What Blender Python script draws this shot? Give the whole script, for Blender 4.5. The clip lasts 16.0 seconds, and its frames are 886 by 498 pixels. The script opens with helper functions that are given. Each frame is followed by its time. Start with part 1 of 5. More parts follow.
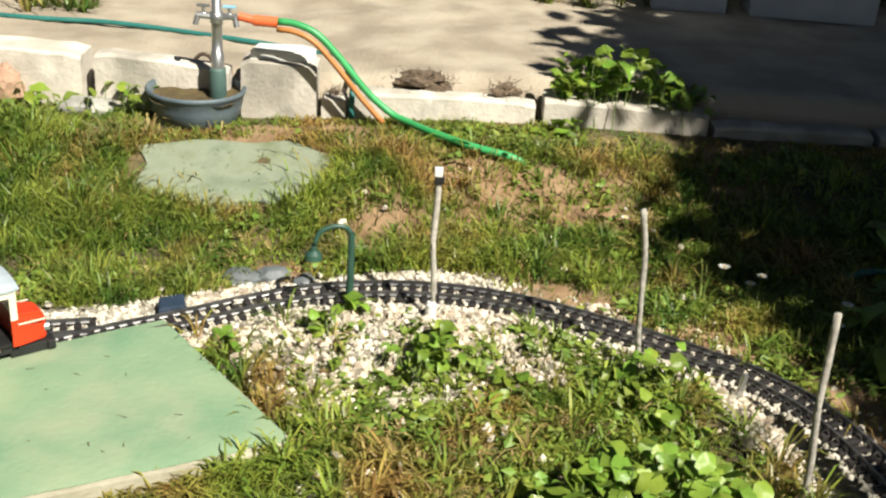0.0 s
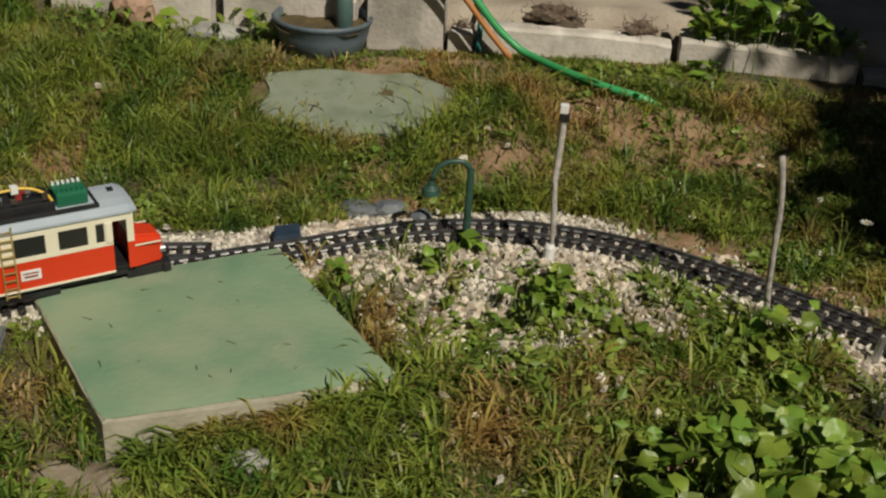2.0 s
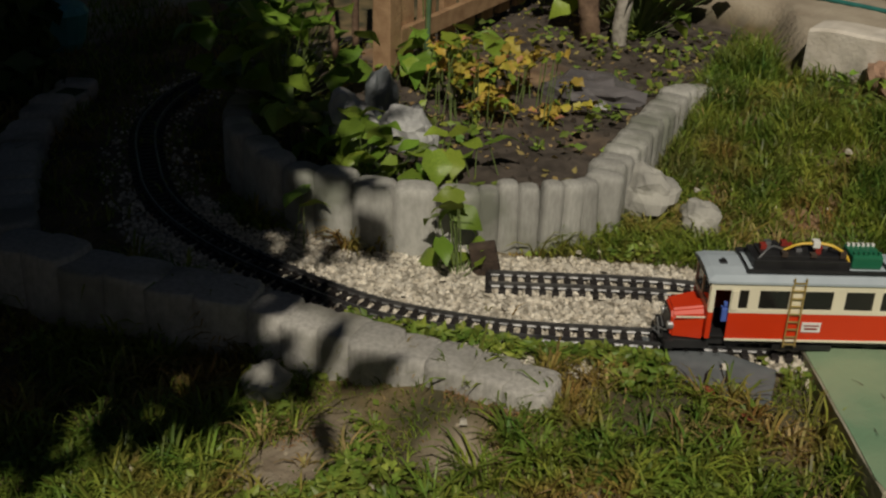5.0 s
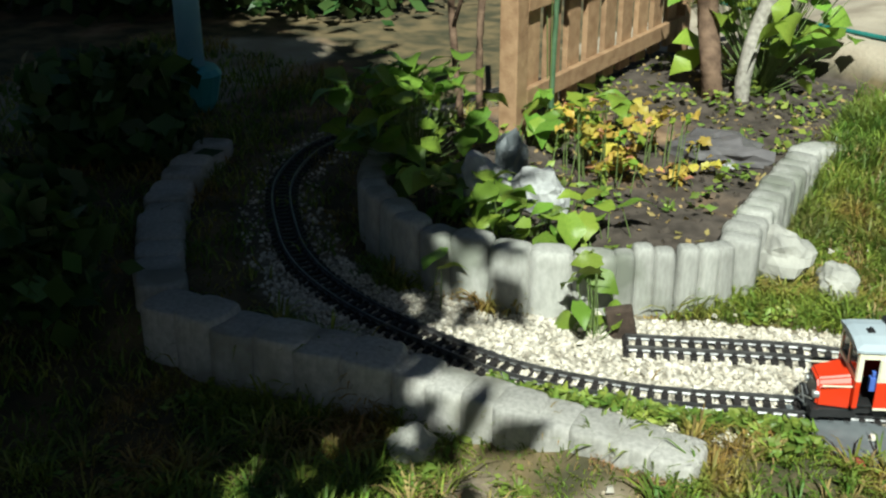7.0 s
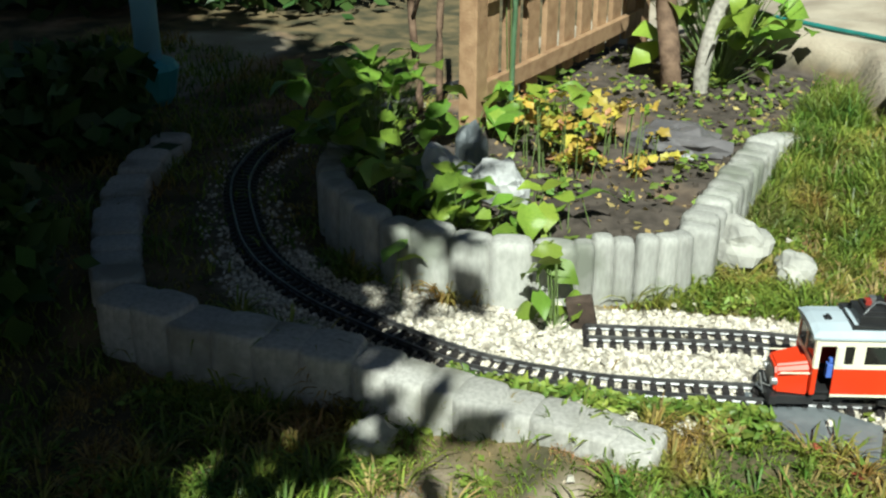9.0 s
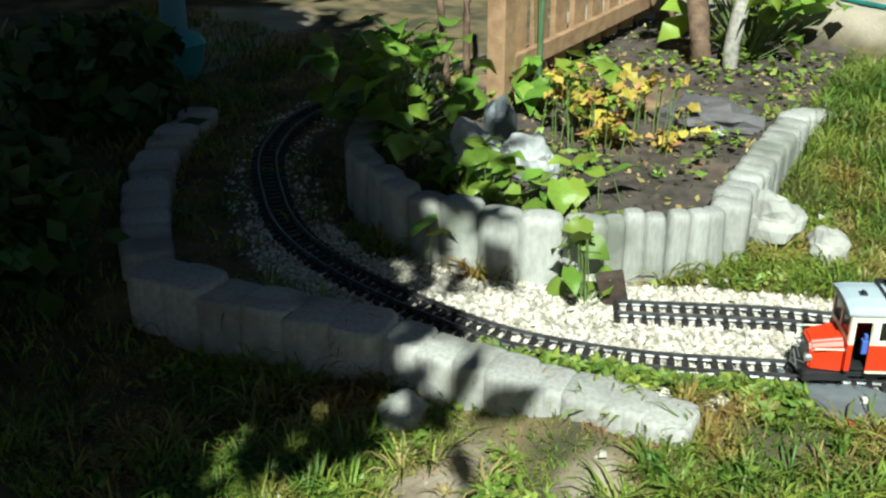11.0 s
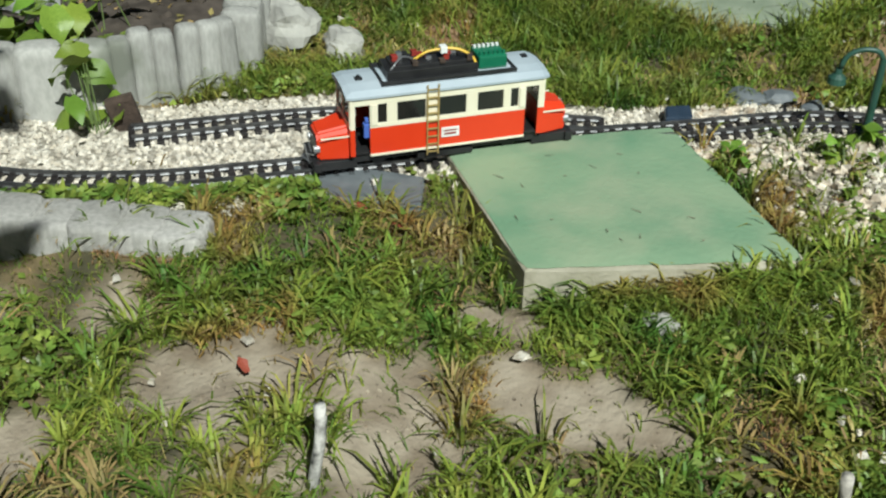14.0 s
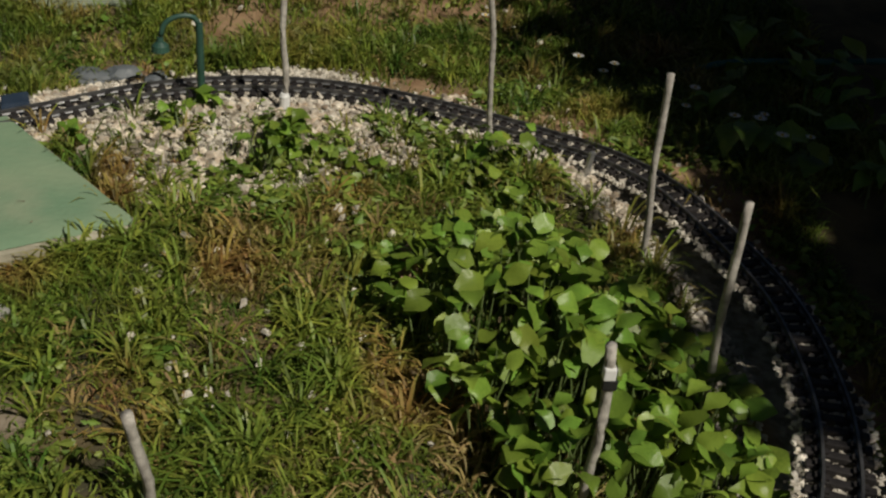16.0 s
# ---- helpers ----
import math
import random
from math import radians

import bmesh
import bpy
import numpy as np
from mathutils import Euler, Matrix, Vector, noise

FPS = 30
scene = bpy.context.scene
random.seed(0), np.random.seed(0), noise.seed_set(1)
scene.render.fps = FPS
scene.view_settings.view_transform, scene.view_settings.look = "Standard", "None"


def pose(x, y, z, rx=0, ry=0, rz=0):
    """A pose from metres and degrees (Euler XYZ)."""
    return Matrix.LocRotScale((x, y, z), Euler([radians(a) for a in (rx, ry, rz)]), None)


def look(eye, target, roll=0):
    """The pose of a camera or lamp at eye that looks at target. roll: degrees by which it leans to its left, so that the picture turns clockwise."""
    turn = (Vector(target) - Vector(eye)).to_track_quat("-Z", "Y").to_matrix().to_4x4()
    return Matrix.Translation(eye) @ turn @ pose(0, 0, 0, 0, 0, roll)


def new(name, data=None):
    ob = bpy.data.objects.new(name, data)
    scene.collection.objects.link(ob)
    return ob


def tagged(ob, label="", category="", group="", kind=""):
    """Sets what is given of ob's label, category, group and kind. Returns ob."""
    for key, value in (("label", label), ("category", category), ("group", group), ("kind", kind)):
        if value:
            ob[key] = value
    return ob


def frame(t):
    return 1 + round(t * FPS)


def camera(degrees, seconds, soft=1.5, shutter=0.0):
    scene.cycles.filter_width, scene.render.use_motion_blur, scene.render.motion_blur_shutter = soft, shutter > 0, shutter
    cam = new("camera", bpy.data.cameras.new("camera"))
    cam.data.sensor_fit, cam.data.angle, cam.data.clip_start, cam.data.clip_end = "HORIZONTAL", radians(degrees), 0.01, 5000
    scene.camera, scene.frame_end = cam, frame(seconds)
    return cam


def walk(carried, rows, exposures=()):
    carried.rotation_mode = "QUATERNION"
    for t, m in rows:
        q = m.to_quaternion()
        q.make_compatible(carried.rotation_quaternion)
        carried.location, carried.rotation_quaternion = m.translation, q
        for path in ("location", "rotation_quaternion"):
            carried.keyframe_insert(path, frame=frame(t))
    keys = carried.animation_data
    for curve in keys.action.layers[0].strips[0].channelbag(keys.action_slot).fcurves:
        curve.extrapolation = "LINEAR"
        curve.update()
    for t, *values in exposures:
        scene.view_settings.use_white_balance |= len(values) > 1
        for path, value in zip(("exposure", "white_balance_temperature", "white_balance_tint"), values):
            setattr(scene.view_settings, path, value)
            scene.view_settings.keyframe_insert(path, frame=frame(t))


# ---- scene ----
cam = camera(44.0, 16.0, soft=2.3)
PATH = [
    (0, (-0.076, 0.001, 1.095), (-0.017, 1.817, 0.259), 4.18),
    (0.5, (-0.056, 0.035, 1.089), (-0.107, 1.847, 0.244), 3.28),
    (1, (-0.06, 0.062, 1.068), (-0.146, 1.844, 0.164), 3.04),
    (1.5, (-0.059, 0.071, 1.053), (-0.193, 1.835, 0.121), 2.96),
    (2, (-0.064, 0.064, 1.053), (-0.222, 1.822, 0.112), 3.86),
    (2.5, (-0.11, 0.046, 1.059), (-0.388, 1.796, 0.133), 3.71),
    (3, (-0.175, 0.016, 1.061), (-0.601, 1.737, 0.135), 3.73),
    (3.5, (-0.249, -0.015, 1.065), (-0.843, 1.656, 0.139), 3.61),
    (4, (-0.31, -0.055, 1.07), (-1.087, 1.54, 0.148), 3.13),
    (4.5, (-0.371, -0.089, 1.053), (-1.298, 1.429, 0.139), 2.74),
    (5, (-0.424, -0.123, 1.05), (-1.508, 1.303, 0.161), 1.80),
    (5.2, (-0.441, -0.133, 1.062), (-1.562, 1.263, 0.17), 0.84),
    (7.3, (-0.487, -0.202, 1.112), (-1.722, 1.14, 0.292), -0.18),
    (7.5, (-0.484, -0.203, 1.11), (-1.712, 1.146, 0.291), -0.17),
    (8, (-0.475, -0.194, 1.108), (-1.676, 1.179, 0.287), -0.21),
    (8.5, (-0.478, -0.186, 1.102), (-1.661, 1.197, 0.273), 0.12),
    (11, (-0.502, -0.197, 1.087), (-1.702, 1.148, 0.22), -0.21),
    (11.5, (-0.508, -0.197, 1.07), (-1.699, 1.134, 0.17), -0.29),
    (12, (-0.5, -0.197, 1.061), (-1.668, 1.132, 0.128), -0.44),
    (12.5, (-0.48, -0.189, 1.037), (-1.574, 1.152, 0.035), -0.69),
    (13, (-0.443, -0.16, 1.016), (-1.423, 1.223, -0.046), -0.56),
    (13.5, (-0.374, -0.109, 1.0), (-1.131, 1.389, -0.088), -0.11),
    (14, (-0.308, -0.075, 0.989), (-0.886, 1.501, -0.099), 1.29),
    (14.5, (-0.262, -0.052, 0.996), (-0.667, 1.599, -0.058), 2.09),
    (15, (-0.205, -0.051, 0.997), (-0.411, 1.661, -0.015), 3.03),
    (15.5, (-0.107, -0.065, 0.997), (0.012, 1.665, 0.001), 4.36),
    (16, (0.031, -0.08, 0.97), (0.274, 1.61, -0.072), 5.60),
]
# seconds, stops, kelvin, tint: the clip's camera darkens as the pale path leaves its view, opens up and turns cooler towards the shade
EXPOSURES = [(0, 0.82, 6400, 8), (0.5, 0.58, 6400, 8), (1, 0.12, 6500, 9), (1.5, -0.22, 6500, 10), (2, -0.42, 6550, 10), (3, -0.72, 6600, 10), (3.5, -0.98, 6750, 12), (4.5, -1.0, 6900, 11), (5.2, -0.8, 6700, 9), (7.3, 0.7, 5750, -4), (8.5, 0.75, 5750, -4),
             (11, 0.82, 5600, -6), (12, 0.84, 5350, -6), (12.5, 0.76, 5300, -5), (13, 0.55, 5350, -3), (14, 0.18, 5650, 1), (14.5, -0.04, 5850, 2), (15, -0.32, 6200, 4), (15.5, -0.64, 6450, 9), (16, -0.58, 6450, 10)]
walk(cam, [(t, look(eye, target, roll)) for t, eye, target, roll in PATH], EXPOSURES)


# ---- world, sun, exposure ----
SUN_AZ, SUN_EL = math.atan2(-0.78, 0.62), radians(48)
SUN = Vector((math.cos(SUN_AZ) * math.cos(SUN_EL), math.sin(SUN_AZ) * math.cos(SUN_EL), math.sin(SUN_EL)))
world = bpy.data.worlds.new("sky")
scene.world = world
world.use_nodes = True
sky = world.node_tree.nodes.new("ShaderNodeTexSky")
sky.sky_type, sky.sun_disc = "NISHITA", False
sky.sun_elevation, sky.sun_rotation = SUN_EL, math.atan2(SUN.x, SUN.y)
back = world.node_tree.nodes["Background"]
back.inputs[1].default_value = 0.014
world.node_tree.links.new(sky.outputs[0], back.inputs[0])
sun_data = bpy.data.lights.new("sun", "SUN")
sun_data.energy, sun_data.angle, sun_data.color = 5.0, radians(0.53), (1.0, 0.93, 0.80)
sun = new("sun", sun_data)
sun.matrix_world = look(SUN * 20, (0, 0, 0))

# ---- materials ----


def shade(name, c1, c2, rough=0.7, scale=30.0, bump=0.0, metal=0.0, fine=None, coat=0.0, spread=0.0, island=0.0, objrand=0.0, leaf=0.0, c3=None, big=2.0, bias=0.5):
    """A surface of two colours mixed by noise; fine: grain scale; island / objrand: brightness spread from piece to piece; leaf: light let through."""
    m = bpy.data.materials.new(name)
    m.use_nodes = True
    nt = m.node_tree
    n, ln = nt.nodes, nt.links
    b = n["Principled BSDF"]
    b.inputs["Roughness"].default_value, b.inputs["Metallic"].default_value = rough, metal
    b.inputs["Coat Weight"].default_value = coat
    geo = n.new("ShaderNodeNewGeometry")
    tex = n.new("ShaderNodeTexCoord")
    src = geo.outputs["Position"] if big and c3 else tex.outputs["Object"]
    no = n.new("ShaderNodeTexNoise")
    no.inputs["Scale"].default_value, no.inputs["Detail"].default_value = scale, 6
    ln.new(tex.outputs["Object"], no.inputs["Vector"])
    ramp = n.new("ShaderNodeValToRGB")
    ramp.color_ramp.elements[0].position, ramp.color_ramp.elements[1].position = bias - 0.16, bias + 0.16
    ramp.color_ramp.elements[0].color, ramp.color_ramp.elements[1].color = (*c1, 1), (*c2, 1)
    ln.new(no.outputs["Fac"], ramp.inputs["Fac"])
    col = ramp.outputs["Color"]
    if c3:
        n2 = n.new("ShaderNodeTexNoise")
        n2.inputs["Scale"].default_value, n2.inputs["Detail"].default_value = big, 4
        ln.new(src, n2.inputs["Vector"])
        r2 = n.new("ShaderNodeValToRGB")
        r2.color_ramp.elements[0].position, r2.color_ramp.elements[1].position = 0.5, 0.66
        ln.new(n2.outputs["Fac"], r2.inputs["Fac"])
        mx = n.new("ShaderNodeMixRGB")
        ln.new(r2.outputs["Color"], mx.inputs[0])
        ln.new(col, mx.inputs[1])
        mx.inputs[2].default_value = (*c3, 1)
        col = mx.outputs[0]
    if island or objrand:
        h = n.new("ShaderNodeHueSaturation")
        if island:
            rnd = geo.outputs["Random Per Island"]
        else:
            rnd = n.new("ShaderNodeObjectInfo").outputs["Random"]
        mr = n.new("ShaderNodeMapRange")
        k = island or objrand
        mr.inputs["To Min"].default_value, mr.inputs["To Max"].default_value = 1 - k, 1 + k
        ln.new(rnd, mr.inputs["Value"])
        ln.new(mr.outputs[0], h.inputs["Value"])
        if leaf:
            m2 = n.new("ShaderNodeMapRange")
            m2.inputs["To Min"].default_value, m2.inputs["To Max"].default_value = 0.475, 0.52
            mu = n.new("ShaderNodeMath")
            mu.operation = "MULTIPLY"
            mu.inputs[1].default_value = 7.31
            fr = n.new("ShaderNodeMath")
            fr.operation = "FRACT"
            ln.new(rnd, mu.inputs[0])
            ln.new(mu.outputs[0], fr.inputs[0])
            ln.new(fr.outputs[0], m2.inputs["Value"])
            ln.new(m2.outputs[0], h.inputs["Hue"])
        ln.new(col, h.inputs["Color"])
        col = h.outputs["Color"]
    ln.new(col, b.inputs["Base Color"])
    if bump:
        bp = n.new("ShaderNodeBump")
        bp.inputs["Strength"].default_value, bp.inputs["Distance"].default_value = bump, 0.004
        nf = n.new("ShaderNodeTexNoise")
        nf.inputs["Scale"].default_value, nf.inputs["Detail"].default_value = fine or scale * 5, 5
        ln.new(tex.outputs["Object"], nf.inputs["Vector"])
        ln.new(nf.outputs["Fac"], bp.inputs["Height"])
        ln.new(bp.outputs[0], b.inputs["Normal"])
    if leaf:
        tr = n.new("ShaderNodeBsdfTranslucent")
        ln.new(col, tr.inputs["Color"])
        ms = n.new("ShaderNodeMixShader")
        ms.inputs[0].default_value = leaf
        ln.new(b.outputs[0], ms.inputs[1])
        ln.new(tr.outputs[0], ms.inputs[2])
        ln.new(ms.outputs[0], n["Material Output"].inputs["Surface"])
    return m


CONCRETE = shade("weathered_concrete", (0.34, 0.335, 0.31), (0.44, 0.435, 0.405), 0.9, 9, 0.5, fine=110, objrand=0.16, c3=(0.22, 0.23, 0.19), big=6)
LOW_CONCRETE = shade("pale_worn_concrete", (0.41, 0.395, 0.365), (0.57, 0.55, 0.515), 0.92, 11, 0.8, fine=90, objrand=0.12, c3=(0.3, 0.29, 0.25), big=7)
KERBSTONE = shade("pale_kerbstone", (0.44, 0.4, 0.34), (0.62, 0.575, 0.51), 0.9, 12, 0.6, fine=90, objrand=0.1, c3=(0.30, 0.28, 0.24), big=5)
GREEN_PAINT = shade("worn_green_paint", (0.15, 0.265, 0.16), (0.245, 0.33, 0.205), 0.72, 5, 0.4, fine=80, c3=(0.275, 0.33, 0.215), big=4)
RAW_EDGE = shade("raw_concrete_edge", (0.30, 0.28, 0.20), (0.44, 0.41, 0.32), 0.9, 18, 0.6, fine=90)
MOSS_SLAB = shade("mossy_concrete", (0.16, 0.195, 0.135), (0.3, 0.33, 0.25), 0.9, 7, 0.5, fine=70, c3=(0.17, 0.2, 0.12), big=7)
SOILBED = shade("dark_bed_soil", (0.035, 0.027, 0.02), (0.075, 0.06, 0.048), 0.95, 22, 0.9, fine=140)
SLEEPER = shade("black_sleeper_plastic", (0.016, 0.014, 0.014), (0.03, 0.026, 0.025), 0.55, 60, 0.3, objrand=0.25)
RAIL = shade("tarnished_rail", (0.16, 0.16, 0.165), (0.3, 0.3, 0.3), 0.4, 40, 0.1, metal=0.85)
PEBBLE = shade("pale_gravel", (0.46, 0.41, 0.33), (0.7, 0.655, 0.57), 0.85, 60, 0.3, island=0.32)
COARSE = shade("coarse_mixed_stones", (0.36, 0.28, 0.2), (0.66, 0.6, 0.5), 0.85, 45, 0.4, island=0.4)
STONE = shade("grey_fieldstone", (0.25, 0.245, 0.225), (0.43, 0.42, 0.38), 0.9, 16, 0.8, fine=70)
CRUMB = shade("dry_earth_crumb", (0.14, 0.105, 0.07), (0.34, 0.29, 0.22), 0.95, 40, island=0.35)
WHITE_ROCK = shade("white_rock", (0.28, 0.285, 0.285), (0.5, 0.505, 0.5), 0.85, 22, 0.9, fine=60)
SLATE = shade("grey_slate", (0.10, 0.115, 0.125), (0.16, 0.175, 0.185), 0.55, 20, 0.4, fine=60)
GRASS = shade("grass_blades", (0.08, 0.155, 0.022), (0.28, 0.335, 0.052), 0.45, 7, island=0.5, leaf=0.32, c3=(0.35, 0.24, 0.07), big=4.5)
DRY = shade("dry_grass", (0.26, 0.195, 0.065), (0.41, 0.33, 0.13), 0.7, 9, island=0.35, leaf=0.2)
RUSTY = shade("rusty_dry_grass", (0.27, 0.145, 0.055), (0.45, 0.3, 0.13), 0.75, 12, island=0.4, leaf=0.2)
LONG_GRASS = shade("long_soft_grass", (0.07, 0.135, 0.018), (0.25, 0.31, 0.05), 0.5, 7, island=0.4, leaf=0.3, c3=(0.17, 0.17, 0.05), big=4)
WEED = shade("low_weeds", (0.12, 0.2, 0.028), (0.26, 0.335, 0.06), 0.5, 12, island=0.4, leaf=0.3)
IVY = shade("broad_green_leaves", (0.11, 0.21, 0.025), (0.25, 0.37, 0.055), 0.3, 40, 0.15, objrand=0.35, leaf=0.25)
LIME = shade("yellow_green_leaves", (0.16, 0.26, 0.03), (0.25, 0.36, 0.05), 0.42, 40, 0.15, objrand=0.3, leaf=0.3)
YELLOW = shade("yellow_leaves", (0.42, 0.36, 0.05), (0.55, 0.42, 0.08), 0.5, 40, 0.1, objrand=0.3, leaf=0.3)
PINKLEAF = shade("rusty_pink_leaves", (0.45, 0.2, 0.1), (0.55, 0.3, 0.16), 0.5, 40, 0.1, objrand=0.25, leaf=0.25)
REDLEAF = shade("fallen_red_leaf", (0.2, 0.04, 0.025), (0.36, 0.09, 0.05), 0.5, 60, 0.2)
STEM = shade("green_stem", (0.1, 0.16, 0.04), (0.16, 0.2, 0.07), 0.6, 60)
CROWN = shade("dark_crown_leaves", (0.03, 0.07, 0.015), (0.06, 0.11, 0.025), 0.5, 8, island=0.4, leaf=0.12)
BARK = shade("brown_bark", (0.09, 0.055, 0.035), (0.2, 0.13, 0.085), 0.9, 30, 0.9, fine=60)
POLE_WOOD = shade("weathered_grey_stake", (0.26, 0.24, 0.21), (0.46, 0.43, 0.38), 0.85, 70, 0.4, objrand=0.2)
FENCE_WOOD = shade("tan_fence_wood", (0.27, 0.16, 0.085), (0.39, 0.25, 0.14), 0.75, 25, 0.4, fine=120, objrand=0.15)
DARK_WOOD = shade("rotten_dark_wood", (0.04, 0.027, 0.02), (0.08, 0.055, 0.04), 0.9, 40, 0.7)
BIRCH = shade("birch_bark", (0.03, 0.028, 0.026), (0.6, 0.58, 0.54), 0.8, 55, 0.4, bias=0.44)
WHITE = shade("white_plastic", (0.7, 0.7, 0.68), (0.8, 0.8, 0.78), 0.5, 20)
BLACK = shade("black_plastic", (0.012, 0.012, 0.013), (0.022, 0.022, 0.023), 0.45, 40)
RED = shade("glossy_red_paint", (0.6, 0.036, 0.006), (0.66, 0.045, 0.009), 0.36, 8, coat=0.12)
CREAM = shade("cream_paint", (0.76, 0.71, 0.54), (0.82, 0.77, 0.61), 0.4, 12, coat=0.2)
ROOFGREY = shade("blue_grey_roof", (0.36, 0.42, 0.47), (0.43, 0.49, 0.54), 0.6, 14, 0.1)
BRASS = shade("brass_ladder", (0.5, 0.36, 0.13), (0.6, 0.45, 0.19), 0.4, 40, metal=0.6)
GLASS = shade("dark_tinted_window", (0.012, 0.012, 0.012), (0.022, 0.02, 0.018), 0.08, 8)
STEEL = shade("grey_steel", (0.42, 0.43, 0.44), (0.56, 0.57, 0.58), 0.35, 30, metal=0.85)
GREEN_PLASTIC = shade("green_plastic", (0.012, 0.12, 0.06), (0.02, 0.17, 0.085), 0.4, 20)
LAMP_GREEN = shade("dark_green_enamel", (0.02, 0.06, 0.045), (0.035, 0.09, 0.065), 0.45, 20)
YELLOW_WIRE = shade("yellow_wire", (0.7, 0.45, 0.03), (0.75, 0.5, 0.05), 0.5, 20)
BLUE_WIRE = shade("blue_cloth", (0.05, 0.1, 0.4), (0.08, 0.15, 0.5), 0.6, 20)
DARKRED = shade("dark_red_plastic", (0.2, 0.02, 0.015), (0.28, 0.03, 0.02), 0.5, 20)
TUB = shade("blue_grey_zinc", (0.07, 0.1, 0.125), (0.13, 0.17, 0.2), 0.5, 12, 0.2, c3=(0.09, 0.11, 0.12), big=9)
COMPOST = shade("brown_compost", (0.06, 0.045, 0.02), (0.12, 0.088, 0.035), 0.95, 40, 1.0)
TEAL = shade("teal_hose", (0.02, 0.13, 0.12), (0.03, 0.18, 0.16), 0.45, 20)
HOSE = shade("green_hose", (0.035, 0.3, 0.09), (0.06, 0.38, 0.13), 0.4, 20)
ORANGE = shade("orange_plastic", (0.7, 0.12, 0.03), (0.75, 0.15, 0.05), 0.45, 20)
HOSE_OLD = shade("orange_brown_hose", (0.42, 0.16, 0.04), (0.5, 0.22, 0.07), 0.5, 20)
BLUE_PAINT = shade("pale_blue_paint", (0.24, 0.5, 0.68), (0.32, 0.58, 0.76), 0.5, 12)
PETAL = shade("white_petals", (0.75, 0.75, 0.72), (0.85, 0.85, 0.82), 0.5, 20, leaf=0.2)
PALE_PANEL = shade("pale_grey_panel", (0.5, 0.53, 0.58), (0.6, 0.62, 0.66), 0.6, 8, 0.1)
TERRACOTTA = shade("broken_terracotta", (0.33, 0.2, 0.135), (0.46, 0.3, 0.21), 0.9, 20, 0.5)
BAG = shade("grey_plastic_bag", (0.09, 0.085, 0.09), (0.15, 0.14, 0.145), 0.4, 14, 0.4)


def ground_material():
    """Earth, sand path, bed soil and thatch, chosen by the sheet's own surface kinds."""
    m = bpy.data.materials.new("garden_ground")
    m.use_nodes = True
    nt = m.node_tree
    n, ln = nt.nodes, nt.links
    b = n["Principled BSDF"]
    b.inputs["Roughness"].default_value = 0.95
    geo = n.new("ShaderNodeNewGeometry")

    def mixed(c1, c2, scale, lo=0.38, hi=0.62):
        no = n.new("ShaderNodeTexNoise")
        no.inputs["Scale"].default_value, no.inputs["Detail"].default_value = scale, 8
        ln.new(geo.outputs["Position"], no.inputs["Vector"])
        r = n.new("ShaderNodeValToRGB")
        r.color_ramp.elements[0].position, r.color_ramp.elements[1].position = lo, hi
        r.color_ramp.elements[0].color, r.color_ramp.elements[1].color = (*c1, 1), (*c2, 1)
        ln.new(no.outputs["Fac"], r.inputs["Fac"])
        return r.outputs["Color"]

    def blend(a, c, name):
        at = n.new("ShaderNodeAttribute")
        at.attribute_name = name
        mx = n.new("ShaderNodeMixRGB")
        ln.new(at.outputs["Fac"], mx.inputs[0])
        ln.new(a, mx.inputs[1])
        ln.new(c, mx.inputs[2])
        return mx.outputs[0]

    thatch = mixed((0.05, 0.046, 0.022), (0.155, 0.115, 0.055), 9)
    col = blend(thatch, mixed((0.19, 0.15, 0.105), (0.335, 0.285, 0.215), 11), "bare")
    col = blend(col, mixed((0.3, 0.25, 0.19), (0.42, 0.365, 0.285), 5), "sand")
    col = blend(col, mixed((0.04, 0.031, 0.024), (0.085, 0.068, 0.055), 20), "bed")
    col = blend(col, mixed((0.20, 0.18, 0.14), (0.4, 0.37, 0.31), 60), "gravelly")
    col = blend(col, mixed((0.2, 0.115, 0.06), (0.33, 0.22, 0.125), 16), "rust")
    ln.new(col, b.inputs["Base Color"])
    bp = n.new("ShaderNodeBump")
    bp.inputs["Strength"].default_value, bp.inputs["Distance"].default_value = 0.7, 0.006
    nf = n.new("ShaderNodeTexNoise")
    nf.inputs["Scale"].default_value, nf.inputs["Detail"].default_value = 90, 8
    ln.new(geo.outputs["Position"], nf.inputs["Vector"])
    ln.new(nf.outputs["Fac"], bp.inputs["Height"])
    ln.new(bp.outputs[0], b.inputs["Normal"])
    return m


GROUND = ground_material()

# ---- mesh helpers ----


def mesh_of(name, bm, material, smooth=False):
    me = bpy.data.meshes.new(name)
    bm.to_mesh(me)
    bm.free()
    me.materials.append(material)
    if smooth:
        me.polygons.foreach_set("use_smooth", [True] * len(me.polygons))
    return me


def part(name, bm, material, parent, label="", smooth=False, at=None):
    ob = new(name, mesh_of(name, bm, material, smooth))
    ob.parent = parent
    if at is not None:
        ob.matrix_basis = at
    return tagged(ob, label)


def single(name, bm, material, at=None, smooth=False, **tags):
    ob = new(name, mesh_of(name, bm, material, smooth))
    if at is not None:
        ob.matrix_basis = at
    return tagged(ob, **tags)


def empty(name, at, **tags):
    ob = new(name)
    ob.matrix_basis = at
    return tagged(ob, **tags)


def child(name, me, parent, m, label=""):
    ob = new(name, me)
    ob.parent = parent
    ob.matrix_basis = m
    return tagged(ob, label)


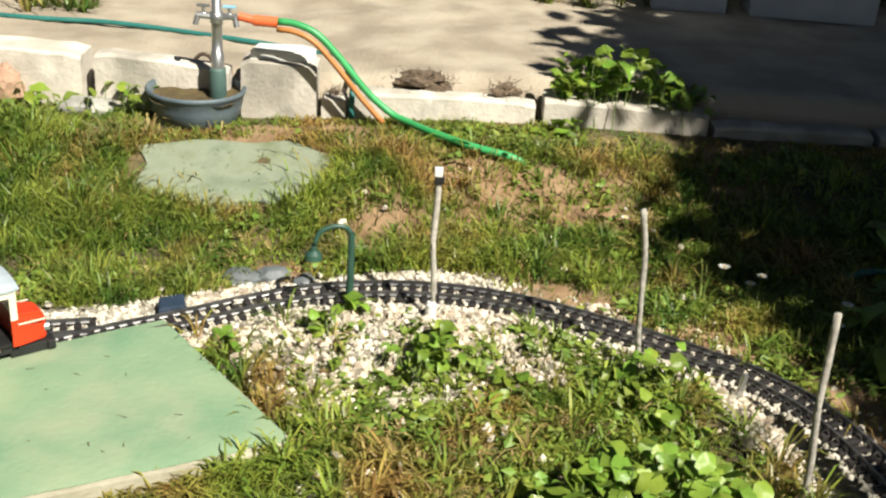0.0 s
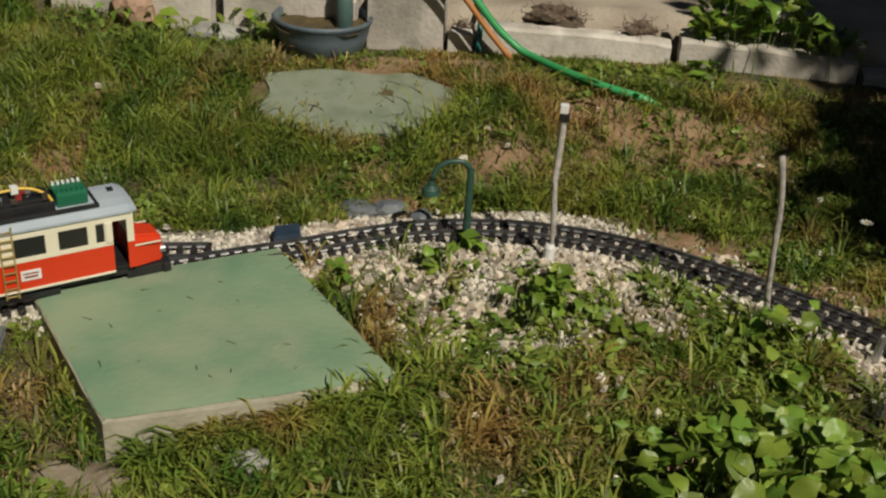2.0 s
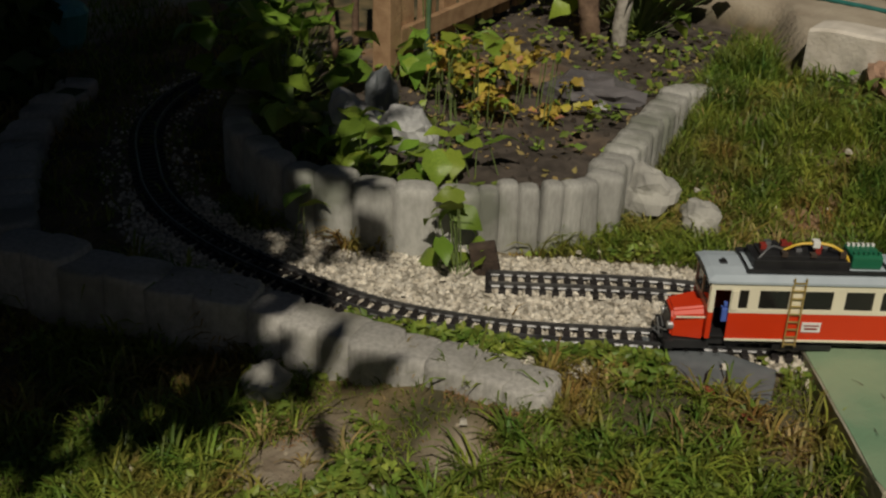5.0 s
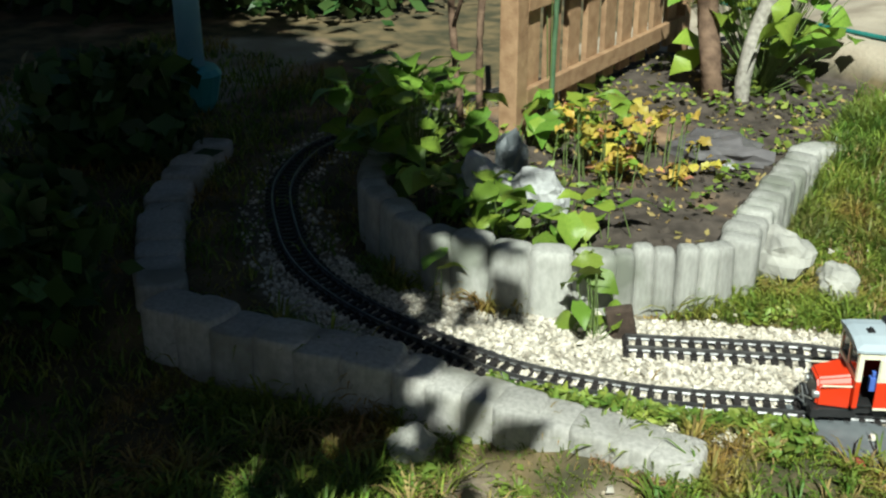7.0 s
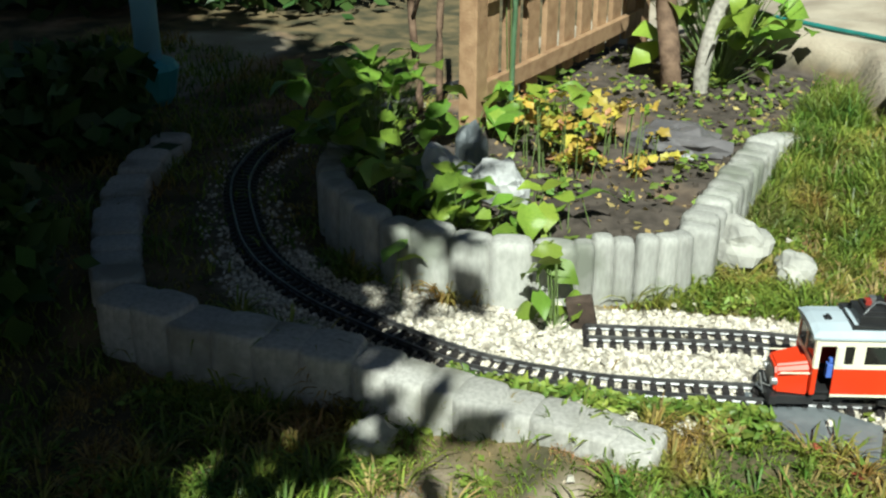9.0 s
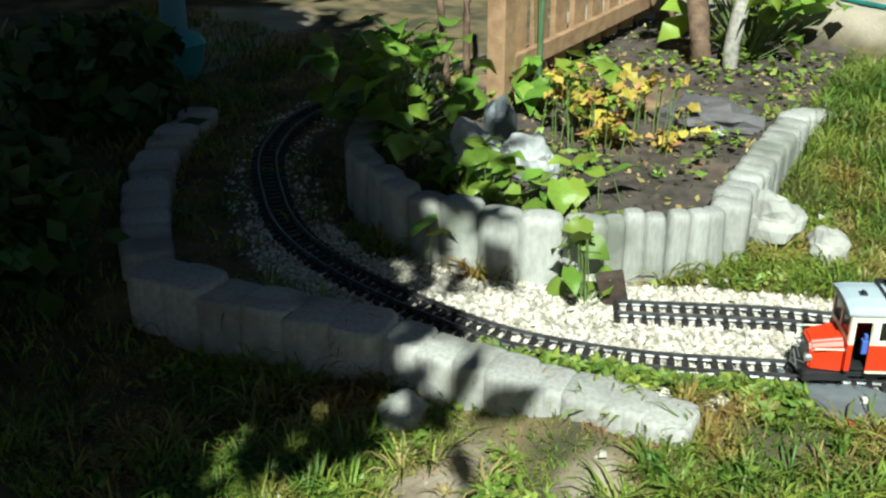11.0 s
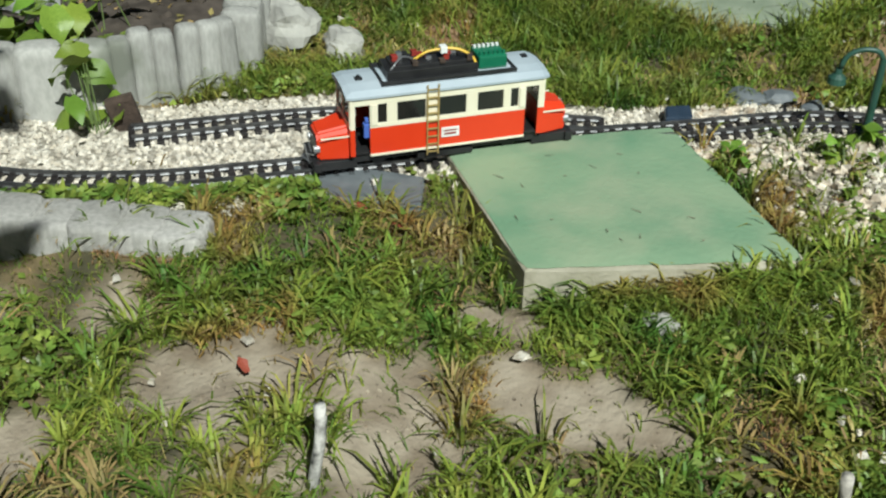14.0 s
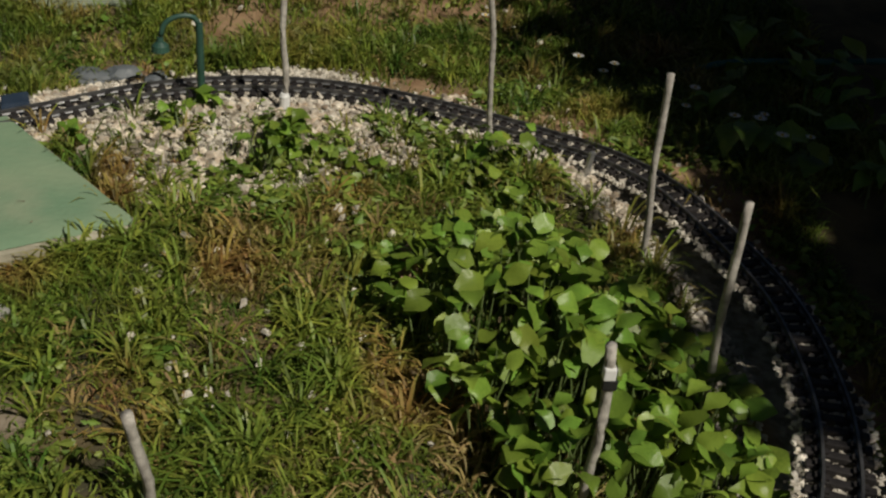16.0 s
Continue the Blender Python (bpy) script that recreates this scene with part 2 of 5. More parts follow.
def box(bm, x0, x1, y0, y1, z0, z1, bevel=0.0):
    r = bmesh.ops.create_cube(bm, size=1, matrix=Matrix.LocRotScale(((x0 + x1) / 2, (y0 + y1) / 2, (z0 + z1) / 2), None, (x1 - x0, y1 - y0, z1 - z0)))
    if bevel:
        edges = list({e for v in r["verts"] for e in v.link_edges})
        bmesh.ops.bevel(bm, geom=edges, offset=bevel, segments=2, affect="EDGES", profile=0.6)
    return bm


def boxes(*rows, bevel=0.0):
    bm = bmesh.new()
    for r in rows:
        box(bm, *r, bevel=bevel)
    return bm


def rod(bm, a, b, r0, r1=None, seg=8):
    a, b = Vector(a), Vector(b)
    d = b - a
    m = Matrix.Translation((a + b) / 2) @ d.to_track_quat("Z", "Y").to_matrix().to_4x4()
    bmesh.ops.create_cone(bm, cap_ends=True, segments=seg, radius1=r0, radius2=r0 if r1 is None else r1, depth=d.length, matrix=m)
    return bm


def rods(*rows):
    bm = bmesh.new()
    for r in rows:
        rod(bm, *r)
    return bm


def lathe(profile, seg=32, squash=1.0):
    bm = bmesh.new()
    rings = []
    for r, z in profile:
        rings.append([bm.verts.new((r * math.cos(2 * math.pi * k / seg), squash * r * math.sin(2 * math.pi * k / seg), z)) for k in range(seg)])
    for a, b in zip(rings, rings[1:]):
        for k in range(seg):
            bm.faces.new((a[k], a[(k + 1) % seg], b[(k + 1) % seg], b[k]))
    bm.faces.new(rings[0][::-1])
    bm.faces.new(rings[-1])
    return bm


def smooth_line(pts, step):
    """Catmull-Rom through pts, resampled at even steps."""
    p = [Vector(q) for q in pts]
    p = [2 * p[0] - p[1]] + p + [2 * p[-1] - p[-2]]
    dense = []
    for k in range(1, len(p) - 2):
        for s in range(24):
            t = s / 24
            a, b, c, d = p[k - 1 : k + 3]
            dense.append(0.5 * (2 * b + (c - a) * t + (2 * a - 5 * b + 4 * c - d) * t * t + (3 * b - a - 3 * c + d) * t**3))
    dense.append(p[-2])
    out, left = [dense[0]], step
    for a, b in zip(dense, dense[1:]):
        length = (b - a).length
        while length >= left and length > 1e-9:
            a = a + (b - a) * (left / length)
            out.append(a.copy())
            length, left = (b - a).length, step
        left -= length
    return out


def tube(pts, r, step=0.03, seg=8):
    """A round tube along a smooth line."""
    line = smooth_line(pts, step)
    bm = bmesh.new()
    rings = []
    for k, q in enumerate(line):
        d = (line[min(k + 1, len(line) - 1)] - line[max(k - 1, 0)]).normalized()
        side = d.cross(Vector((0.02, 0.03, 1))).normalized()
        over = side.cross(d)
        rings.append([bm.verts.new(q + r * (math.cos(a) * side + math.sin(a) * over)) for a in (2 * math.pi * j / seg for j in range(seg))])
    for a, b in zip(rings, rings[1:]):
        for k in range(seg):
            bm.faces.new((a[k], a[(k + 1) % seg], b[(k + 1) % seg], b[k]))
    bm.faces.new(rings[0][::-1])
    bm.faces.new(rings[-1])
    return bm


def rock(size, seed, sub=3, rough=0.35, flat=1.0):
    bm = bmesh.new()
    bmesh.ops.create_icosphere(bm, subdivisions=sub, radius=1)
    for v in bm.verts:
        q = v.co.copy()
        k = 1 + rough * noise.noise(q * 1.3 + Vector((seed * 7.1, seed, 0))) + 0.4 * rough * noise.noise(q * 3.7 + Vector((seed, 3.3, 0)))
        q = Vector((round(q.x * 2.2) / 2.2 * 0.35 + q.x * 0.65, q.y, round(q.z * 2) / 2 * 0.3 + q.z * 0.7))
        v.co = Vector((q.x * size[0], q.y * size[1], q.z * size[2] * flat)) * k
    return bm


def slab(poly, z0, z1, bevel=0.006, tilt=None):
    """A flat plate with the outline poly; tilt(x, y) adds height."""
    bm = bmesh.new()
    low = [bm.verts.new((x, y, z0 + (tilt(x, y) if tilt else 0))) for x, y in poly]
    top = [bm.verts.new((x, y, z1 + (tilt(x, y) if tilt else 0))) for x, y in poly]
    n = len(poly)
    bm.faces.new(low[::-1])
    up = bm.faces.new(top)
    for k in range(n):
        bm.faces.new((low[k], low[(k + 1) % n], top[(k + 1) % n], top[k]))
    if bevel:
        bmesh.ops.bevel(bm, geom=list(up.edges), offset=bevel, segments=2, affect="EDGES")
    bmesh.ops.recalc_face_normals(bm, faces=bm.faces)
    return bm


def smooth_step(t):
    t = np.clip(t, 0, 1)
    return t * t * (3 - 2 * t)


# ---- plan ----
MAIN = smooth_line([(-2.75, 3.9, 0), (-2.9, 3.2, 0), (-2.99, 2.65, 0), (-3.02, 2.25, 0), (-3.0, 1.95, 0), (-2.83, 1.67, 0), (-2.56, 1.458, 0), (-2.37, 1.353, 0), (-2.174, 1.3, 0), (-1.976, 1.283, 0), (-1.741, 1.291, 0),
                    (-1.603, 1.322, 0), (-1.45, 1.386, 0), (-1.35, 1.445, 0), (-1.27, 1.5, 0), (-1.1, 1.616, 0), (-0.98, 1.706, 0), (-0.8, 1.838, 0), (-0.65, 1.935, 0), (-0.52, 2.012, 0), (-0.402, 2.078, 0),
                    (-0.288, 2.122, 0), (-0.165, 2.138, 0), (-0.05, 2.14, 0), (0.06, 2.13, 0), (0.16, 2.105, 0), (0.268, 2.06, 0), (0.4, 1.99, 0), (0.51, 1.92, 0), (0.609, 1.85, 0), (0.708, 1.72, 0),
                    (0.775, 1.5, 0), (0.8, 1.34, 0), (0.793, 1.18, 0), (0.765, 1.027, 0), (0.7, 0.86, 0), (0.59, 0.68, 0)], 0.0275)
SIDING = smooth_line([(-1.57, 1.545, 0), (-1.49, 1.603, 0), (-1.378, 1.685, 0), (-1.27, 1.757, 0), (-1.142, 1.818, 0), (-0.98, 1.88, 0), (-0.82, 1.918, 0), (-0.7, 1.95, 0)], 0.0275)
BED = [(-1.555, 1.85), (-1.665, 1.72), (-1.78, 1.62), (-1.94, 1.535), (-2.17, 1.545), (-2.4, 1.66), (-2.68, 2.1), (-2.8, 3.4), (-1.9, 3.5), (-1.76, 2.95), (-1.705, 2.7), (-1.685, 2.46), (-1.62, 2.18)]
SLAB_TOP = [(-0.972, 1.713, -0.003), (-0.572, 1.988, -0.01), (-0.253, 1.605, -0.033), (-0.697, 1.375, -0.016)]
TRACK_XY = np.array([(p.x, p.y) for p in MAIN + SIDING])


def inside(poly, x, y):
    x, y = np.asarray(x, float), np.asarray(y, float)
    hit = np.zeros(x.shape, bool)
    for (ax, ay, *_), (bx, by, *_) in zip(poly, list(poly[1:]) + [poly[0]]):
        cross = (ay > y) != (by > y)
        with np.errstate(divide="ignore", invalid="ignore"):
            xi = ax + (y - ay) * (bx - ax) / (by - ay + 1e-12)
        hit ^= cross & (x < xi)
    return hit


def track_gap(x, y):
    x, y = np.asarray(x, float).ravel(), np.asarray(y, float).ravel()
    out = np.full(x.shape, 9.0)
    for k in range(0, len(x), 4000):
        d = np.hypot(x[k : k + 4000, None] - TRACK_XY[None, :, 0], y[k : k + 4000, None] - TRACK_XY[None, :, 1])
        out[k : k + 4000] = d.min(1)
    return out


def kerb_y(x):
    """The front foot of the kerb."""
    x = np.asarray(x, float)
    return 3.025 + 0.012 * np.sin(5 * x) + 0.4 * smooth_step((-1.52 - x) / 0.3)


def lump(x, y, f, seed=0.0):
    """Cheap smooth noise in -1..1."""
    x, y = np.asarray(x, float), np.asarray(y, float)
    return (np.sin(f * (1.0 * x + 0.6 * y) + 1.7 + seed) + np.sin(f * (-0.7 * x + 1.13 * y) * 1.31 + 4.1 + 2 * seed) + np.sin(f * (0.33 * x - 1.4 * y) * 1.73 + 0.3 + 3 * seed) + np.sin(f * (1.6 * x + 0.2 * y) * 2.3 + seed)) / 4


def track_z(x):
    return -0.034 + 0.03 * smooth_step((np.asarray(x, float) + 0.6) / 0.6)


def ground_z(x, y, bumps=True):
    x, y = np.asarray(x, float), np.asarray(y, float)
    left = smooth_step((-0.95 - x) / 0.3)
    y0, w = 1.6 * (1 - left) + 1.175 * left, 0.6 * (1 - left) + 0.1 * left
    y0 = y0 - left * 0.22 * smooth_step((-1.6 - x) / 1.0)
    z = track_z(x) - (0.06 + 0.02 * left) * smooth_step((y0 - y) / w) + 0.115 * smooth_step((y - 2.25) / 0.65) * smooth_step((x + 3.0) / 1.0)
    z = z - 0.05 * smooth_step((x + 0.95) / 0.25) * smooth_step((1.96 - 0.2 * np.clip(x, 0, 1) - y) / 0.2)
    z = z - 0.05 * inside(SLAB_TOP, x, y)
    z = z + 0.1 * smooth_step((y - kerb_y(x) - 0.05) / 0.1) * smooth_step((x + 3.0) / 0.8)
    if bumps:
        z = z + 0.007 * lump(x, y, 9) + 0.004 * lump(x, y, 31, 2)
    return np.where(inside(BED, x, y), 0.065 + 0.012 * lump(x, y, 13, 1), z)


def gz(x, y):
    return float(ground_z(np.array([x]), np.array([y]))[0])


# ---- ground: one sheet out to the horizon ----


def outer_bank(x, y):
    """The rusty bank along the outer side of the right-hand curve."""
    x, y = np.asarray(x, float), np.asarray(y, float)
    d = track_gap(x, y).reshape(x.shape)
    return smooth_step((0.18 + 0.04 * lump(x, y, 16, 7) - d) / 0.05) * (d > 0.05) * smooth_step((x - 0.05) / 0.2) * (np.hypot(x - 0.1, y - 1.45) > 0.66) * (y > 1.1)


def ground_sheet():
    xs = np.r_[-600, -200, -60, -25, -12, -8, -6.5, np.arange(-5.6, 2.6, 0.03), 3.2, 5, 9, 20, 60, 200, 600]
    ys = np.r_[-600, -200, -60, -20, -8, -4, -2, -1, np.arange(-0.3, 4.9, 0.03), 5.6, 7, 10, 20, 60, 200, 600]
    gx, gy = np.meshgrid(xs, ys)
    x, y = gx.ravel(), gy.ravel()
    z = ground_z(x, y)
    nx, ny = len(xs), len(ys)
    k = (np.arange(ny - 1)[:, None] * nx + np.arange(nx - 1)[None, :]).ravel()
    faces = np.stack([k, k + 1, k + nx + 1, k + nx], 1)
    me = bpy.data.meshes.new("ground")
    me.from_pydata(np.stack([x, y, z], 1).tolist(), [], faces.tolist())
    edge = 0.05 * lump(x, y, 17, 3)
    kinds = {
        "sand": np.maximum(smooth_step((y - kerb_y(x) - 0.06) / 0.05) * (x > -3.2), smooth_step((edge - 0.25 + 1.0 - np.hypot((x + 4.1) / 0.65, (y - 2.1) / 1.2)) / 0.15)),
        "bed": inside(BED, x, y).astype(float),
        "bare": bare_patch(x, y),
        "gravelly": gravel_want(x, y),
        "rust": np.maximum(rust_patch(x, y), outer_bank(x, y) * (rust_patch(x, y) < 0.05)),
    }
    for name, value in kinds.items():
        at = me.attributes.new(name, "FLOAT", "POINT")
        at.data.foreach_set("value", value.astype(np.float32))
    me.materials.append(GROUND)
    me.polygons.foreach_set("use_smooth", [True] * len(me.polygons))
    tagged(new("ground", me), "uneven garden soil with dry thatch, sand and bare patches", "ground", kind="structure")


def rust_patch(x, y):
    """Reddish brown worn earth: the lawn's thin places and some mats near the slab."""
    x, y = np.asarray(x, float), np.asarray(y, float)
    e = 0.3 * lump(x, y, 13, 4) + 0.25 * lump(x, y, 33, 6)
    thin = smooth_step((lump(x, y, 5.3, 5) + 0.3 * lump(x, y, 19, 5) - 0.12) / 0.55) * (y > 2.1) * (y < 2.95) * (x < 0.9) * 0.9
    spots = ((0.2, 2.66, 0.3, 0.12), (0.36, 2.52, 0.16, 0.08), (-0.95, 2.09, 0.2, 0.06), (-0.91, 2.81, 0.09, 0.05), (-0.36, 2.26, 0.12, 0.05), (-1.2, 2.3, 0.07, 0.08))
    return np.maximum(thin, smooth_step(np.maximum.reduce([1 - np.hypot((x - a) / c, (y - b) / d) + e for a, b, c, d in spots]) / 0.4))


def bare_patch(x, y):
    """Trodden bare earth close to the slab's near side."""
    x, y = np.asarray(x, float), np.asarray(y, float)
    e = 0.28 * lump(x, y, 13, 1) + 0.2 * lump(x, y, 37, 3)
    spots = ((-0.93, 1.02, 0.33, 0.19), (-0.56, 1.2, 0.2, 0.1), (-1.54, 0.95, 0.08, 0.14), (-1.29, 0.8, 0.1, 0.09), (-1.33, 1.1, 0.07, 0.05), (-0.72, 1.34, 0.1, 0.05))
    return smooth_step(np.maximum.reduce([1 - np.hypot((x - a) / c, (y - b) / d) + e for a, b, c, d in spots]) / 0.35)


# ---- railway ----


def rail_mesh(line, off):
    """A rail of I-like section beside the centre line."""
    sec = [(-0.004, 0.0), (0.004, 0.0), (0.0012, 0.0025), (0.0012, 0.006), (0.0021, 0.0072), (0.0021, 0.0105), (-0.0021, 0.0105), (-0.0021, 0.0072), (-0.0012, 0.006), (-0.0012, 0.0025)]
    bm = bmesh.new()
    rings = []
    for k, q in enumerate(line):
        d = (line[min(k + 1, len(line) - 1)] - line[max(k - 1, 0)]).normalized()
        side = Vector((d.y, -d.x, 0))
        z = float(track_z(q.x)) + 0.012
        rings.append([bm.verts.new((q.x + side.x * (off + s), q.y + side.y * (off + s), z + h)) for s, h in sec])
    n = len(sec)
    for a, b in zip(rings, rings[1:]):
        for k in range(n):
            bm.faces.new((a[k], a[(k + 1) % n], b[(k + 1) % n], b[k]))
    bm.faces.new(rings[0])
    bm.faces.new(rings[-1][::-1])
    bmesh.ops.recalc_face_normals(bm, faces=bm.faces)
    return bm


def sleeper_mesh():
    bm = boxes((-0.0069, 0.0069, -0.046, 0.046, 0.0, 0.012), bevel=0.0015)
    for y in (-0.0315, -0.0185, 0.0185, 0.0315):
        box(bm, -0.005, 0.005, y - 0.003, y + 0.003, 0.011, 0.0165)
    return mesh_of("sleeper", bm, SLEEPER)


SLEEPER_MESH = sleeper_mesh()


def track(name, line, label):
    t = empty(name, pose(0, 0, 0), label=label, category="railway track", group="garden railway tracks")
    for off in (-0.025, 0.025):
        part("rail", rail_mesh(line, off), RAIL, t, "tarnished metal rail")
    for k, q in enumerate(line):
        d = line[min(k + 1, len(line) - 1)] - line[max(k - 1, 0)]
        child("sleeper", SLEEPER_MESH, t, pose(q.x, q.y, float(track_z(q.x)), 0, 0, math.degrees(math.atan2(d.y, d.x)) + random.uniform(-1, 1)))
    return t


track("railway_track", MAIN, "black model railway track curving over white gravel")
track("railway_siding", SIDING, "short black model railway siding on white gravel")


def hood(bm, s):
    """A tapering bonnet; s: which end."""
    a = [(s * 0.188, y, z) for y, z in ((-0.041, 0.022), (0.041, 0.022), (0.041, 0.07), (0.03, 0.083), (-0.03, 0.083), (-0.041, 0.07))]
    b = [(s * 0.248, y, z) for y, z in ((-0.031, 0.022), (0.031, 0.022), (0.031, 0.06), (0.022, 0.071), (-0.022, 0.071), (-0.031, 0.06))]
    va, vb = [bm.verts.new(p) for p in a], [bm.verts.new(p) for p in b]
    for k in range(6):
        bm.faces.new((va[k], va[(k + 1) % 6], vb[(k + 1) % 6], vb[k]))
    bm.faces.new(va)
    bm.faces.new(vb)
    bmesh.ops.bevel(bm, geom=list(bm.edges), offset=0.004, segments=2, affect="EDGES")
    bmesh.ops.recalc_face_normals(bm, faces=bm.faces)
    return bm


def railcar():
    W = 0.052
    t = empty("model_railcar", pose(-0.975, 1.711, float(track_z(-0.97)) + 0.0225, 0, 0, 38.5) @ Matrix.Diagonal((1.0, 1.1, 1.09, 1)), label="red and cream toy railcar with grey roof on the track", category="model train")
    low = []
    for y0, y1 in ((-W, -W + 0.004), (W - 0.004, W)):
        low += [(-0.153, 0.151, y0, y1, 0.033, 0.083), (-0.19, -0.181, y0, y1, 0.033, 0.083), (0.177, 0.19, y0, y1, 0.033, 0.083)]
    low += [(-0.1905, -0.186, -W + 0.001, W - 0.001, 0.033, 0.083), (0.186, 0.1905, -W + 0.001, W - 0.001, 0.033, 0.083)]
    part("lower_panelling", boxes(*low, bevel=0.0008), RED, t, "glossy red lower panelling")
    up, wins = [], [(-0.138, -0.121), (-0.101, -0.047), (-0.022, 0.032), (0.055, 0.106), (0.121, 0.136)]
    for y0, y1 in ((-W - 0.0005, -W + 0.0035), (W - 0.0035, W + 0.0005)):
        up += [(-0.19, 0.19, y0, y1, 0.126, 0.14), (-0.153, 0.151, y0, y1, 0.0832, 0.091), (-0.19, -0.181, y0, y1, 0.0832, 0.126), (0.177, 0.19, y0, y1, 0.0832, 0.126)]
        cuts = [-0.153] + [v for w in wins for v in w] + [0.151]
        up += [(cuts[k], cuts[k + 1], y0, y1, 0.091, 0.126) for k in range(0, len(cuts), 2)]
    for x0, x1 in ((-0.191, -0.1865), (0.1865, 0.191)):
        up += [(x0, x1, -W + 0.003, W - 0.003, 0.13, 0.14), (x0, x1, -W + 0.003, W - 0.003, 0.0832, 0.093)]
        up += [(x0, x1, y - 0.003, y + 0.003, 0.093, 0.13) for y in (-W + 0.006, 0, W - 0.006)]
    part("window_band", boxes(*up, bevel=0.0006), CREAM, t, "cream window band and door posts")
    trim = [(-0.153, 0.151, s * W - 0.0012, s * W + 0.0012, 0.0305, 0.0345) for s in (-1, 1)]
    part("trim_line", boxes(*trim), CREAM, t, "thin cream line along the sill")
    for s in (-1, 1):
        for a, b in wins:
            part("window_pane", boxes((a, b, s * (W - 0.003) - 0.0006, s * (W - 0.003) + 0.0006, 0.091, 0.126)), GLASS, t)
        for y in (-0.0235, 0.0235):
            part("end_window", boxes((s * 0.188 - 0.0006, s * 0.188 + 0.0006, y - 0.0205, y + 0.0205, 0.093, 0.13)), GLASS, t)
        for x in (-0.145, 0.144):
            part("door_leaf", boxes((x - 0.006, x + 0.006, s * (W + 0.0025) - 0.001, s * (W + 0.0025) + 0.001, 0.09, 0.126)), CREAM, t, "narrow cream door leaf folded open")
    # bowed roof
    bm = bmesh.new()
    prof = [(-W - 0.004, 0.139), (-W - 0.004, 0.143), (-W + 0.008, 0.15), (-0.02, 0.154), (0.02, 0.154), (W - 0.008, 0.15), (W + 0.004, 0.143), (W + 0.004, 0.139)]
    ends = [[bm.verts.new((x, y * (0.93 if abs(x) > 0.19 else 1), z - (0.004 if abs(x) > 0.19 and z > 0.144 else 0))) for y, z in prof] for x in (-0.197, -0.185, 0.185, 0.197)]
    for a, b in zip(ends, ends[1:]):
        for k in range(8):
            bm.faces.new((a[k], a[(k + 1) % 8], b[(k + 1) % 8], b[k]))
    bm.faces.new(ends[0])
    bm.faces.new(ends[-1])
    bmesh.ops.recalc_face_normals(bm, faces=bm.faces)
    roof = part("roof", bm, ROOFGREY, t, "matt blue-grey roof")
    part("roof_vent", boxes((-0.168, -0.155, -0.012, 0.0, 0.153, 0.157), (-0.164, -0.159, -0.009, -0.003, 0.157, 0.161)), BLACK, roof)
    part("roof_vent", boxes((0.165, 0.176, 0.006, 0.018, 0.152, 0.157)), BLACK, roof)
    for s in (-1, 1):
        h = part("bonnet", hood(bmesh.new(), s), RED, t, "red bonnet with a pale stripe")
        for y in (-0.0405, 0.0405):
            part("stripe", boxes((min(s * 0.19, s * 0.243), max(s * 0.19, s * 0.243), y - 0.0008, y + 0.0008, 0.066, 0.0685)), CREAM, h)
        part("radiator_grille", boxes((s * 0.2485 - 0.0015, s * 0.2485 + 0.0015, -0.024, 0.024, 0.026, 0.062)), BLACK, h, "black radiator grille")
        bumper = [(s * 0.252, -0.038, 0.02), (s * 0.252, 0.038, 0.02), 0.0035]
        part("bumper", rods(bumper, [(s * 0.24, -0.02, 0.018), (s * 0.262, -0.02, 0.018), 0.004], [(s * 0.24, 0.02, 0.018), (s * 0.262, 0.02, 0.018), 0.004]), BLACK, t, "black buffer beam")
        for y in (-0.026, 0.026):
            part("headlight", rods([(s * 0.243, y, 0.043), (s * 0.2535, y, 0.043), 0.007, 0.0075, 12]), STEEL, t, "round steel headlight")
        part("end_skirt", boxes((min(s * 0.175, s * 0.246), max(s * 0.175, s * 0.246), -0.039, 0.039, 0.005, 0.0222), (min(s * 0.244, s * 0.259), max(s * 0.244, s * 0.259), -0.044, 0.044, 0.006, 0.023), bevel=0.002), BLACK, t, "black apron below the bonnet")
        for x in (s * 0.13, s * 0.205):
            for y in (-0.025, 0.025):
                part("wheel", rods([(x, y - 0.004, 0.015), (x, y + 0.004, 0.015), 0.0148, 0.0148, 16]), BLACK, t)
    part("underframe", boxes((-0.186, 0.186, -0.04, 0.04, 0.016, 0.033), (-0.06, 0.05, -0.046, 0.046, 0.01, 0.02)), BLACK, t, "black underframe")
    part("cabin_floor", boxes((-0.183, 0.183, -W + 0.005, W - 0.005, 0.0335, 0.037)), BLACK, t)
    part("seat_row", boxes(*[(x, x + 0.012, -0.04, 0.04, 0.037, 0.092) for x in (-0.1, -0.04, 0.02, 0.08)]), DARK_WOOD, t, "dark seat backs inside")
    part("driver_doll", boxes((-0.163, -0.15, -0.046, -0.034, 0.062, 0.088), (-0.16, -0.153, -0.044, -0.036, 0.089, 0.098), bevel=0.002), BLUE_WIRE, t, "small blue toy figure at the door")
    ladder = part("ladder", boxes((-0.046, -0.0435, -W - 0.006, -W - 0.003, 0.022, 0.152), (-0.0245, -0.022, -W - 0.006, -W - 0.003, 0.022, 0.152)), BRASS, t, "brass-coloured ladder on the side")
    for k in range(9):
        part("rung", boxes((-0.0435, -0.0245, -W - 0.0055, -W - 0.0035, 0.026 + k * 0.0145, 0.0285 + k * 0.0145)), BRASS, ladder)
    sign = part("sign_plate", boxes((-0.016, 0.019, -W - 0.0018, -W - 0.0002, 0.05, 0.068)), WHITE, t, "white sign plate with unreadable marks")
